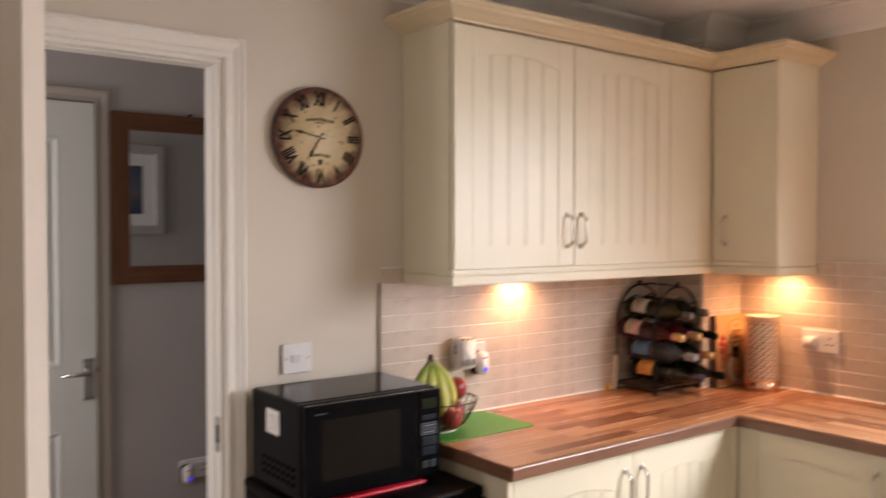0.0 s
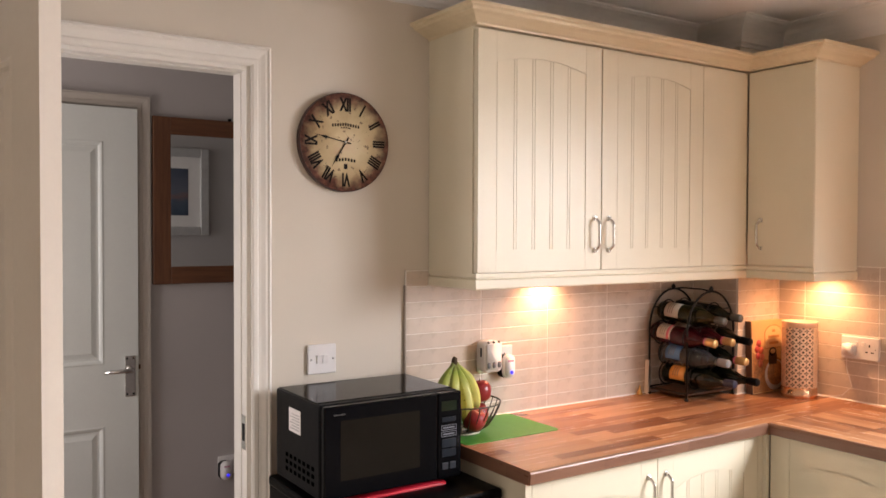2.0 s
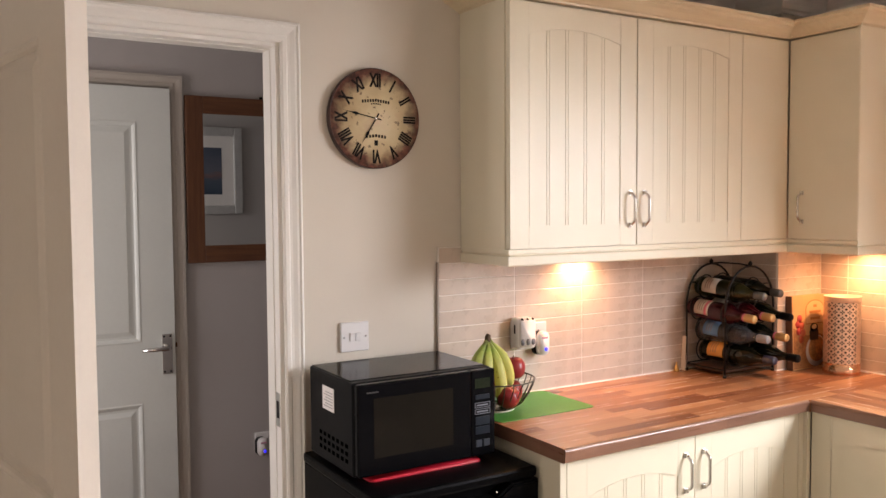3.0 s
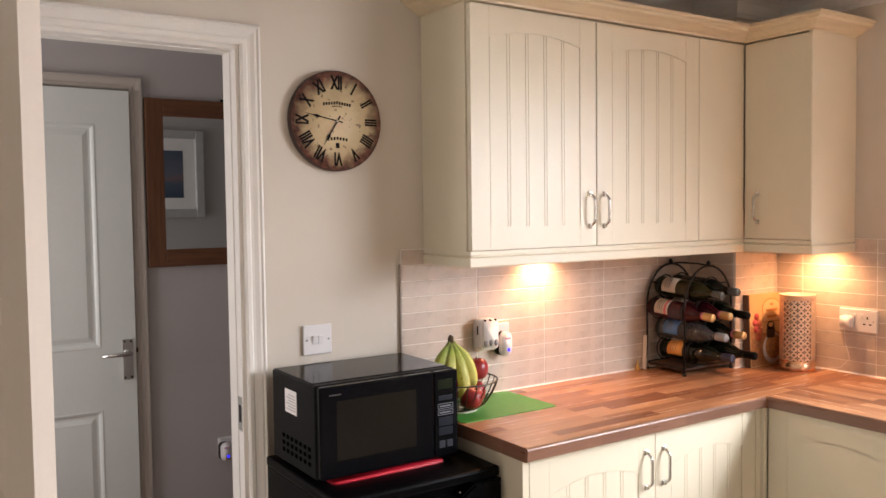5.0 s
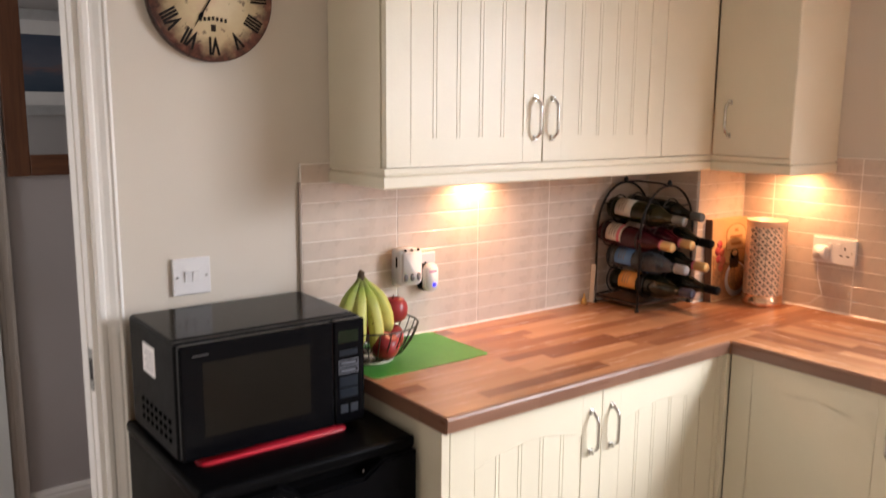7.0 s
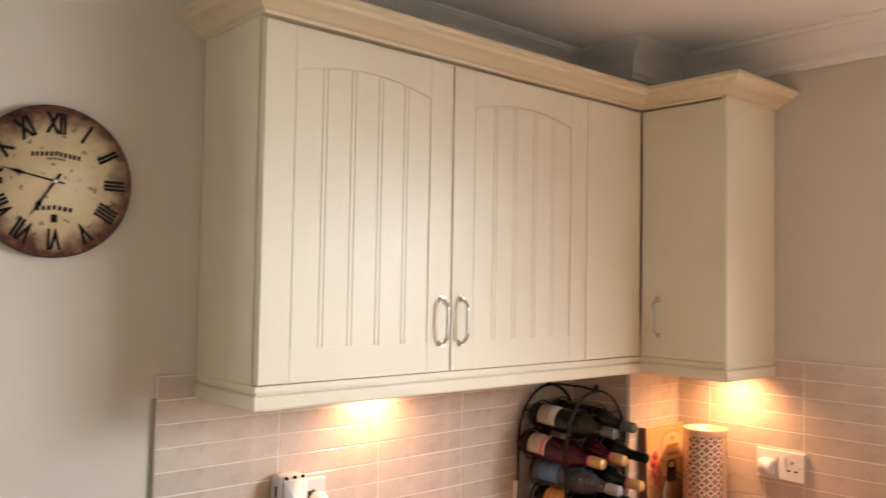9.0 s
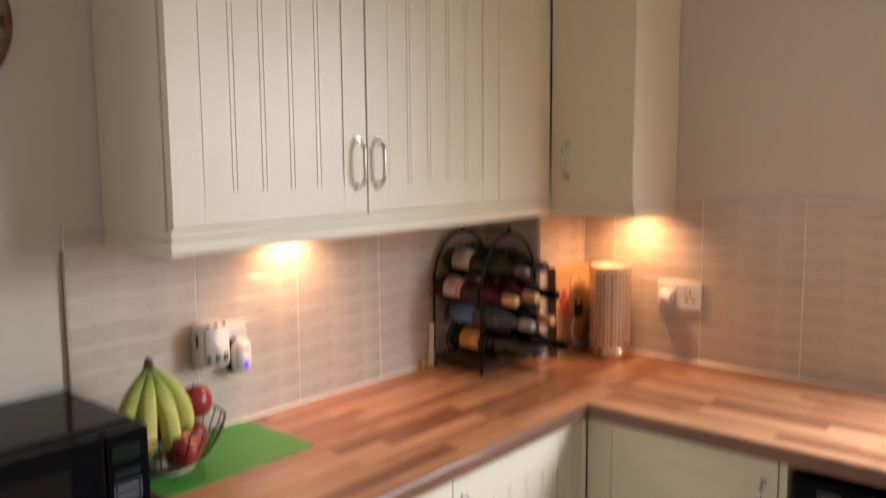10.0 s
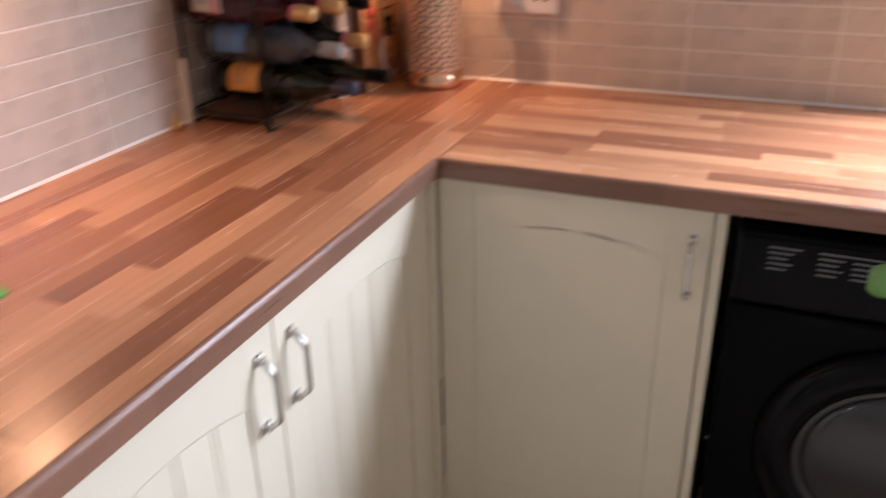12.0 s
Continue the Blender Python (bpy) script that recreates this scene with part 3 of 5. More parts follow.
for x0, x1, hx in ((0.027, 0.522, 0.482), (0.526, 1.016, 0.560)):
    d = shaker_door(ba, x1 - x0, DT - DB, lambda a, o, z, x0=x0: (x0 + a, -0.5505 - o, z + DB), head=0.082, arch=0.032)
    handle(d, hx, -0.57, 0.765)
part("corner_post", boxes((1.02, -0.57, 0.1, 1.06, -0.548, CT - 0.002), (1.043, -0.585, 0.1, 1.062, -0.5705, CT - 0.002), bevel=0.001), CREAM, ba)
bb = thing("base_cabinet", (0, -0.585, 0), "cream arched base cabinet in the corner", "cabinet", "base cabinets")
part("body", boxes((-0.548, -0.504, 0.1, -0.02, -0.003, CT - 0.001)), CREAM, bb)
part("plinth", boxes((-0.53, -0.504, 0, -0.51, 0.05, 0.1)), CREAM, bb)
d = shaker_door(bb, 0.498, DT - DB, lambda a, o, z: (-0.5505 - o, -0.501 + a, z + DB), head=0.07, arch=0.035, boards=1)
handle(d, -0.57, -0.470, 0.765, "y")
part("end_panel", boxes((-0.572, -0.5225, 0, -0.02, -0.5045, CT), bevel=0.001), CREAM, bb)
bc = thing("base_cabinet", (0, -1.74, 0), "plain cream base cabinet beyond the washing machine", "cabinet", "base cabinets")
part("body", boxes((-0.55, -1.2, 0.1, -0.02, 0, CT - 0.001)), CREAM, bc)
part("plinth", boxes((-0.53, -1.2, 0, -0.51, 0, 0.1)), CREAM, bc)
for k in (0, 1):
    shaker_door(bc, 0.594, DT - DB, lambda a, o, z, k=k: (-0.5505 - o, -1.197 + 0.6 * k + a, z + DB))


def round_front(x_or_y, bottom, top, r):
    return [(x_or_y, bottom + r * 0.4), (x_or_y, top - r)] + [(x_or_y + r - r * math.cos(a), top - r + r * math.sin(a)) for a in np.linspace(0.3, math.pi / 2, 5)]


NOSE = [(-0.592, CT), (-0.598, CT + 0.003)] + [(-0.6 + p, z) for p, z in round_front(0.0, CT, WT, 0.009)][1:]
wa = bmesh.new()
prism(wa, [(-0.002, CT), (-0.592, CT), (-0.592, WT), (-0.002, WT)], -1.638, -0.6, "x")
prism(wa, [(-0.002, CT), (-0.601, CT), (-0.601, WT), (-0.002, WT)], -0.6, BX - 0.002, "x")
prism(wa, [(BY - 0.002, CT), (-0.601, CT), (-0.601, WT), (BY - 0.002, WT)], BX - 0.002, -0.002, "x")
o = part("worktop", wa, TOP_X)
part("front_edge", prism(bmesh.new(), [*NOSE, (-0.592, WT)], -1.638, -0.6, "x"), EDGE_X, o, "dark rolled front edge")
part("edge_strip", boxes((-1.6395, -0.592, CT, -1.6382, -0.002, WT - 0.0008)), EDGE_Y, o)
tagged(o, "brown wood-block laminate worktop under the clock wall cabinets", "worktop", "worktops")
wb = bmesh.new()
prism(wb, [(-0.002, CT), (-0.592, CT), (-0.592, WT), (-0.002, WT)], -2.945, -0.602, "y")
o = part("worktop", wb, TOP_Y)
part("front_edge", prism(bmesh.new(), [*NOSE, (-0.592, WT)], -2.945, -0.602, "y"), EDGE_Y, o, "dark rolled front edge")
tagged(o, "brown wood-block laminate worktop running under the window", "worktop", "worktops")

# ---- appliances ----
# under-counter fridge
FX, FW, FT = -2.152, 0.504, 0.85
fr = thing("fridge", (FX, 0, 0), "black under-counter fridge beside the base cabinet", "fridge")
part("body", boxes((0.004, -0.45, 0.03, FW - 0.004, -0.02, FT - 0.03), bevel=0.003), FRIDGE_BLACK, fr)
part("top_panel", boxes((0, -0.492, FT - 0.03, FW, -0.02, FT), bevel=0.008), FRIDGE_BLACK, fr, "black moulded top")
door = bmesh.new()
edge = [(0.0, 0.05), (FW, 0.05), (FW, FT - 0.034)]
edge += [(FW - 0.09, FT - 0.034)] + [(FW - 0.09 - 0.05 * (1 - math.cos(a)) / 2, FT - 0.034 - 0.03 * (1 - math.cos(a)) / 2) for a in np.linspace(0.2, math.pi, 6)]
edge += [(0.215, FT - 0.064)] + [(0.215 - 0.05 * (1 - math.cos(a)) / 2, FT - 0.064 + 0.03 * (1 - math.cos(a)) / 2) for a in np.linspace(0.2, math.pi, 6)]
edge += [(0.0, FT - 0.034)]
prism(door, edge, -0.5, -0.453)
bmesh.ops.bevel(door, geom=[e for e in door.edges if all(v.co.y < -0.49 for v in e.verts)], offset=0.006, segments=2, affect="EDGES")
d = part("door", door, FRIDGE_BLACK, fr, "black enamel door with a scooped grip")
badge = part("badge", boxes((0.236, -0.503, 0.708, 0.311, -0.5003, 0.735), bevel=0.001), plain("silver_badge", (0.7, 0.69, 0.67), 0.4), d, "small silver badge")
part("badge_mark", boxes((0.246, -0.5042, 0.717, 0.301, -0.5031, 0.724)), BLACK, badge)
for x in (0.03, 0.36):
    part("hinge_pin", lathe(bmesh.new(), [(0, 0), (0.0025, 0), (0.0025, 0.002), (0, 0.003)], 10, Matrix.Translation((x, -0.5005, FT - 0.045)) @ pose(0, 0, 0, 90, 0, 0)), CHROME, d)
for x in (0.05, FW - 0.05):
    for y in (-0.42, -0.06):
        part("foot", lathe(bmesh.new(), [(0.018, 0), (0.018, 0.03)], 12, Matrix.Translation((x, y, 0))), BLACK, fr)

# red board and microwave on the fridge
RED = plain("red_plastic", (0.5, 0.012, 0.03), 0.35)
rb = thing("chopping_board", (-1.93, -0.24, FT), "flat red board under the black microwave", "board")
slab = round_plate(0.35, 0.28, 0.02, -0.0065, 0, 0.002)
slab.transform(pose(0, 0, 0, -90, 0, 0))
part("board", slab, RED, rb)

MX, MW, MZ, MH, MF, MB = -2.143, 0.434, FT + 0.0125, 0.2495, -0.378, -0.06
mw = thing("microwave", (MX, 0, MZ), "black microwave oven standing on the fridge", "microwave")
case = boxes((0, MF + 0.022, 0, MW, MB, MH), bevel=0.006)
part("case", case, BLACK, mw)
part("top_cover", boxes((0.006, MF + 0.05, MH - 0.001, MW - 0.006, MB - 0.006, MH + 0.002), bevel=0.001), BLACK_GLOSS, mw)
dr = part("door", boxes((0.003, MF, 0.004, 0.352, MF + 0.021, MH - 0.002), bevel=0.005), BLACK_GLOSS, mw, "glossy black door with a dark window")
part("window", boxes((0.05, MF - 0.0006, 0.05, 0.292, MF + 0.002, 0.208), bevel=0.0003), plain("smoked_glass", (0.012, 0.0098, 0.0078), 0.1, Specular_IOR_Level=0.15), dr, "smoked glass window")
part("name_mark", boxes((0.03, MF - 0.0006, 0.223, 0.064, MF, 0.2265)), plain("dim_mark", (0.04, 0.04, 0.042), 0.4), dr)
cp = part("control_panel", boxes((0.354, MF + 0.001, 0.004, MW - 0.002, MF + 0.021, MH - 0.002), bevel=0.004), BLACK_GLOSS, mw)
INK = plain("pale_ink", (0.16, 0.17, 0.2), 0.5)
DIM = plain("blue_key", (0.007, 0.011, 0.018), 0.4, Specular_IOR_Level=0.2)
part("display", boxes((0.364, MF + 0.0003, 0.196, 0.415, MF + 0.002, 0.224)), plain("display_green", (0.004, 0.011, 0.006), 0.1), cp)
for z0, z1 in ((0.165, 0.178), (0.092, 0.116), (0.066, 0.088)):
    part("key", boxes((0.366, MF - 0.0005, z0, 0.413, MF + 0.002, z1), bevel=0.0004), DIM, cp)
for z in (0.123, 0.141):
    f = boxes((0.364, MF + 0.0002, z, 0.415, MF + 0.002, z + 0.0015), (0.364, MF + 0.0002, z + 0.013, 0.415, MF + 0.002, z + 0.0145), (0.364, MF + 0.0002, z, 0.3655, MF + 0.002, z + 0.0145), (0.4135, MF + 0.0002, z, 0.415, MF + 0.002, z + 0.0145), (0.37, MF + 0.0002, z + 0.005, 0.408, MF + 0.002, z + 0.009))
    part("key_outline", f, INK, cp)
for x in (0.367, 0.393):
    part("key", boxes((x, MF - 0.001, 0.03, x + 0.02, MF + 0.002, 0.05), bevel=0.002), plain("grey_key", (0.035, 0.04, 0.05), 0.4, Specular_IOR_Level=0.2), cp)
PAPER = plain("paper_white", (0.8, 0.77, 0.75), 0.6)
st = part("sticker", boxes((-0.0012, -0.236, 0.147, 0.0, -0.158, 0.212)), PAPER, mw, "white paper rating sticker")
for k in range(6):
    part("print_line", boxes((-0.0016, -0.228, 0.156 + k * 0.008, -0.0011, -0.168 - 0.01 * (k % 2), 0.1585 + k * 0.008)), plain("grey_print", (0.4, 0.38, 0.38), 0.6), st)
VENT = plain("vent_black", (0.001, 0.001, 0.001), 0.9, Specular_IOR_Level=0.0)
vent = mesh_of("vent_slot", boxes((-0.0008, -0.0085, 0.0, 0.0, 0.0085, 0.011), bevel=0.0005), VENT)
for i in range(7):
    for k in range(3):
        piece("vent_slot", vent, mw, (0, -0.315 + i * 0.029, 0.030 + k * 0.02))
for x in (0.04, MW - 0.04):
    for y in (-0.32, -0.1):
        part("foot", lathe(bmesh.new(), [(0.012, -0.006), (0.014, 0.002)], 12, Matrix.Translation((x, y, 0))), BLACK, mw)

# washing machine
INK_DIM = plain("grey_print", (0.3, 0.3, 0.31), 0.5)
wm = thing("washing_machine", (0, -1.126, 0), "black front-loading washing machine under the worktop", "washing machine")
part("case", boxes((-0.555, -0.588, 0.02, -0.03, 0, 0.855), bevel=0.006), FRIDGE_BLACK, wm)
part("front_panel", boxes((-0.58, -0.588, 0.10, -0.556, 0, 0.715), bevel=0.008), FRIDGE_BLACK, wm)
fp = part("control_panel", boxes((-0.586, -0.588, 0.722, -0.556, 0, 0.855), bevel=0.008), BLACK_GLOSS, wm)
part("kick_plate", boxes((-0.572, -0.585, 0.02, -0.556, -0.003, 0.096), bevel=0.004), FRIDGE_BLACK, wm)
part("drawer", boxes((-0.589, -0.2, 0.732, -0.5855, -0.012, 0.846), bevel=0.0015), BLACK_GLOSS, fp)
for col, y in enumerate((-0.05, -0.125, -0.175)):
    for k in range(5):
        part("print_line", boxes((-0.5902, y - (0.05 if k == 0 else 0.03 + 0.008 * (k % 2)), 0.832 - k * 0.0095, -0.5889, y, 0.8335 - k * 0.0095)), INK_DIM, fp)
ring = Matrix.Translation((-0.581, -0.30, 0.455)) @ pose(0, 0, 0, 0, -90, 0)
dd = part("door", lathe(bmesh.new(), [(0.225, 0), (0.225, 0.008), (0.212, 0.022), (0.178, 0.028), (0.158, 0.022), (0.15, 0.006)], 48, ring), BLACK_GLOSS, wm, "round black door ring")
part("glass", lathe(bmesh.new(), [(0.15, 0.004), (0.15, 0.016), (0.13, 0.024), (0.08, 0.034), (0, 0.038)], 40, ring), plain("dark_glass", (0.035, 0.035, 0.038), 0.06), dd, "dark domed glass")
part("chrome_rim", lathe(bmesh.new(), [(0.146, 0.018), (0.15, 0.024), (0.158, 0.024), (0.16, 0.018)], 48, ring), plain("grey_rim", (0.05, 0.05, 0.053), 0.3, 0.4), dd)
part("sticker", lathe(bmesh.new(), [(0.03, 0), (0.03, 0.001), (0, 0.0012)], 24, Matrix.Translation((-0.5865, -0.225, 0.80)) @ pose(0, 0, 0, 0, -90, 0)), plain("green_sticker", (0.2, 0.42, 0.12), 0.5), fp, "round green sticker")
part("dial", lathe(bmesh.new(), [(0.03, 0), (0.03, 0.016), (0.026, 0.022), (0, 0.022)], 28, Matrix.Translation((-0.5865, -0.31, 0.79)) @ pose(0, 0, 0, 0, -90, 0)), PEWTER, fp, "grey programme dial")

# ---- on the clock wall ----
CR = 0.152
ck = thing("wall_clock", (-1.902, -0.001, 1.837), "round distressed cream wall clock with Roman numerals", "clock")


def clock_face():
    n = Nodes("aged_clock_face", 0.5)
    c = n.node("ShaderNodeTexCoord")
    ln = n.node("ShaderNodeVectorMath", Vector=c.outputs["Object"])
    ln.operation = "LENGTH"
    edge = n.math("ADD", n.math("DIVIDE", ln.outputs["Value"], CR), n.math("MULTIPLY", n.math("SUBTRACT", n.noise(28, 6), 0.5), 0.55))
    base = n.ramp(n.noise(9, 5), (0.3, (0.5, 0.36, 0.2)), (0.55, (0.63, 0.5, 0.3)), (0.75, (0.57, 0.34, 0.23)))
    worn = n.ramp(n.noise(45, 5), (0.35, (0.045, 0.014, 0.012)), (0.6, (0.2, 0.07, 0.045)), (0.8, (0.34, 0.18, 0.11)))
    col = n.mix(n.ramp(edge, (0.68, (0, 0, 0)), (0.93, (1, 1, 1))), base, worn)
    spots = n.ramp(n.noise(60, 3), (0.62, (0, 0, 0)), (0.66, (1, 1, 1)))
    n.link(n.mix(n.math("MULTIPLY", spots, 0.7), col, (0.08, 0.03, 0.02)), "Base Color")
    return n.mat


TOWALL = pose(0, 0, 0, 90, 0, 0)
part("case", lathe(bmesh.new(), [(0, 0), (CR, 0), (CR, 0.02), (CR - 0.002, 0.022), (CR - 0.002, 0.0215)], 64, TOWALL), mottled("dark_rim", (0.05, 0.018, 0.013), 0.4, 30, 0.5), ck, "dark worn wooden rim")
face = part("face", lathe(bmesh.new(), [(CR - 0.0025, 0.0218), (CR - 0.0025, 0.0225), (0, 0.0225)], 64, TOWALL), clock_face(), ck, "aged cream face")
CLOCK_INK = plain("clock_ink", (0.014, 0.010, 0.009), 0.7, Specular_IOR_Level=0.1)
for i, num in enumerate("XII I II III IIII V VI VII VIII IX X XI".split()):
    a = radians(30 * i)
    m = TOWALL @ Matrix.Translation((0.113 * math.sin(a), 0.113 * math.cos(a), 0.0232)) @ pose(0, 0, 0, 0, 0, -30 * i) @ Matrix.Diagonal((0.68, 1.2, 1, 1))
    part("numeral", text_mesh(bmesh.new(), num, 0.045, m, 0.0003, 0.002), CLOCK_INK, face)
for z, n, w, h in ((0.055, 11, 0.006, 0.009), (0.045, 6, 0.004, 0.004), (-0.052, 7, 0.007, 0.009)):
    for k in range(n):
        x = (k - (n - 1) / 2) * w * 1.45
        part("letter_bar", boxes((x - w * 0.42, -0.0234, z - h / 2 - 0.12 * abs(x), x + w * 0.42, -0.0227, z + h / 2 - 0.12 * abs(x))), CLOCK_INK, face)
part("maker_mark", boxes((-0.006, -0.0234, -0.082, 0.006, -0.0227, -0.066), bevel=0.0003), CLOCK_INK, face)


def hand(angle, length, w):
    bm = bmesh.new()
    prism(bm, [(-w * 0.5, -0.018), (w * 0.5, -0.018), (w * 0.35, length * 0.5), (w * 1.15, length * 0.62), (w * 0.3, length * 0.74), (0, length), (-w * 0.3, length * 0.74), (-w * 1.15, length * 0.62), (-w * 0.35, length * 0.5)], -0.0255, -0.0245)
    bm.transform(pose(0, 0, 0, 0, angle, 0))
    return bm


part("minute_hand", hand(281, 0.112, 0.0038), BLACK, ck)
part("hour_hand", hand(212, 0.09, 0.0046), BLACK, ck)
part("hub", lathe(bmesh.new(), [(0.005, 0.0225), (0.005, 0.027), (0, 0.028)], 16, TOWALL), CHROME, ck)

# light switch
SCREW = plain("screw_steel", (0.4, 0.39, 0.37), 0.35, 1.0)
sw = thing("light_switch", (-1.974, -0.0005, 1.174), "white plastic double light switch on the wall", "switch")
part("plate", boxes((-0.047, -0.010, -0.045, 0.047, 0, 0.045), bevel=0.003), PLASTIC, sw)
for x in (-0.0095, 0.0095):
    bm = boxes((x - 0.0085, -0.014, -0.013, x + 0.0085, -0.009, 0.013), bevel=0.001)
    bm.transform(Matrix.Translation((x, -0.0115, 0)) @ pose(0, 0, 0, 6, 0, 0) @ Matrix.Translation((-x, 0.0115, 0)))
    part("rocker", bm, PLASTIC, sw)
for x in (-0.036, 0.036):
    part("screw", lathe(bmesh.new(), [(0.0035, 0.0098), (0.0035, 0.0106), (0, 0.011)], 10, Matrix.Translation((x, 0, 0)) @ TOWALL), SCREW, sw)


def socket(name, at, turn, label, plugs=()):
    """A white double wall socket; local x along the wall, facing local -y."""
    so = thing(name, at, label, "socket", turn=turn)
    part("plate", boxes((-0.074, -0.011, -0.043, 0.074, 0, 0.043), bevel=0.003), PLASTIC, so)
    for sx in (-0.037, 0.037):
        part("rocker", boxes((sx * 0.38 - 0.006, -0.0145, 0.008, sx * 0.38 + 0.006, -0.0105, 0.026), bevel=0.001), PLASTIC, so)
        for x, z, w, h in ((sx, 0.012, 0.0025, 0.005), (sx - 0.011, -0.012, 0.005, 0.0022), (sx + 0.011, -0.012, 0.005, 0.0022)):
            part("pin_hole", boxes((x - w, -0.0116, z - h, x + w, -0.0112, z + h)), VENT, so)
    for x in (-0.06, 0.06):
        part("screw", lathe(bmesh.new(), [(0.003, 0.0108), (0.003, 0.0116), (0, 0.012)], 10, Matrix.Translation((x, 0, -0.0)) @ TOWALL), SCREW, so)
    return so


TILE_T = 0.008
socket("wall_socket", (-1.318, -TILE_T, 1.122), 0, "white double wall socket on the tiles")
LED = Nodes("blue_led", 0.4).set(Base_Color=(0.05, 0.05, 0.8, 1), Emission_Color=(0.01, 0.015, 1.0, 1), Emission_Strength=2.0).mat
GREY_OVAL = plain("grey_button", (0.12, 0.12, 0.13), 0.5)


pa = thing("plug_in_unit", (-1.362, -0.0195, 1.138), "white plug-in unit with grey oval vents in the socket", "plug-in unit")
part("case", round_plate(0.076, 0.105, 0.016, -0.05, 0, 0.008), PLASTIC, pa)
for x in (-0.022, 0.0, 0.022):
    vent_ob = part("vent", shade(round_plate(0.014, 0.022, 0.0069, -0.0508, -0.049, 0)), GREY_OVAL, pa)
    vent_ob.location = (x, 0, -0.028)
    part("top_hole", lathe(bmesh.new(), [(0.005, 0), (0.005, 0.0008), (0, 0.001)], 12, Matrix.Translation((x, -0.0468, 0.0493)) @ pose(0, 0, 0, 45, 0, 0)), VENT, pa)
part("side_slot", boxes((-0.0386, -0.03, 0.0, -0.0378, -0.022, 0.03)), VENT, pa)


def night_unit(at, label):
    u = thing("plug_in_repeller", at, label, "plug-in unit", "small plug-in units")
    back = round_plate(0.048, 0.080, 0.018, -0.021, 0, 0)
    back.transform(Matrix.Translation((-0.0045, 0, 0)))
    part("back", back, BLACK, u)
    part("case", round_plate(0.050, 0.084, 0.022, -0.038, -0.02, 0.006), PLASTIC, u)
    part("led", lathe(bmesh.new(), [(0.0065, 0), (0.0065, 0.0012), (0, 0.002)], 14, Matrix.Translation((0.006, -0.0378, -0.02)) @ TOWALL), LED, u, "lit blue indicator")
    part("mark", boxes((-0.012, -0.0387, 0.016, 0.014, -0.0378, 0.023)), plain("pink_print", (0.62, 0.3, 0.42), 0.5), u)


night_unit((-1.282, -0.0195, 1.096), "white plug-in unit with a blue light")

# ---- fruit on the green mat ----
GREEN = mottled("green_mat", (0.04, 0.26, 0.034), 0.06, 20, 0.5)
mt = thing("worktop_mat", (-1.443, -0.150, WT), "bright green flexible mat on the worktop", "mat")
mb = round_plate(0.374, 0.276, 0.018, 0.0, 0.002, 0)
mb.transform(pose(0, 0, 0, 90, 0, 0))
part("sheet", mb, GREEN, mt)
BXC, BYC, BZ = -1.546, -0.138, WT + 0.003
WIRE = mottled("dark_wire", (0.08, 0.07, 0.062), 0.3, 60, 0.35, 0.8)
bowl = thing("fruit_bowl", (BXC, BYC, BZ), "round dark wire fruit bowl on the green mat", "bowl")
part("base_ring", lathe(bmesh.new(), [(0.05, 0), (0.062, 0.0), (0.062, 0.006), (0.05, 0.006)], 32), plain("cream_base", (0.72, 0.66, 0.52), 0.5), bowl, "cream ring base")
R1, HB = 0.127, 0.098
part("rim", tube(bmesh.new(), [(R1 * math.cos(t), R1 * math.sin(t), HB) for t in np.linspace(0, 2 * math.pi, 41)[:-1]], 0.0023, 8, True), WIRE, bowl)
part("lower_ring", tube(bmesh.new(), [(0.064 * math.cos(t), 0.064 * math.sin(t), 0.008) for t in np.linspace(0, 2 * math.pi, 33)[:-1]], 0.0022, 8, True), WIRE, bowl)
bar = bmesh.new()
tube(bar, [(0.02, 0, 0.006), (0.064, 0, 0.008), (0.09, 0, 0.026), (0.109, 0, 0.055), (0.121, 0, 0.08), (R1, 0, HB)], 0.0017, 6)
bar_mesh = mesh_of("bar", bar, WIRE)
for k in range(26):
    piece("bar", bar_mesh, bowl).rotation_euler = (0, 0, 2 * math.pi * k / 26)


def banana_mat():
    n = Nodes("banana_skin", 0.45)
    sep = n.node("ShaderNodeSeparateXYZ", Vector=n.node("ShaderNodeTexCoord").outputs["Generated"])
    mixf = n.math("ADD", sep.outputs[2], n.math("MULTIPLY", n.math("SUBTRACT", n.noise(18, 4), 0.5), 0.6))
    col = n.ramp(mixf, (0.0, (0.16, 0.17, 0.03)), (0.25, (0.56, 0.52, 0.13)), (0.6, (0.44, 0.45, 0.10)), (0.9, (0.2, 0.3, 0.04)), (1.0, (0.12, 0.13, 0.03)))
    n.link(n.mix(n.ramp(n.noise(90, 2), (0.68, (0, 0, 0)), (0.74, (1, 1, 1))), col, (0.12, 0.08, 0.02)), "Base Color")
    return n.mat


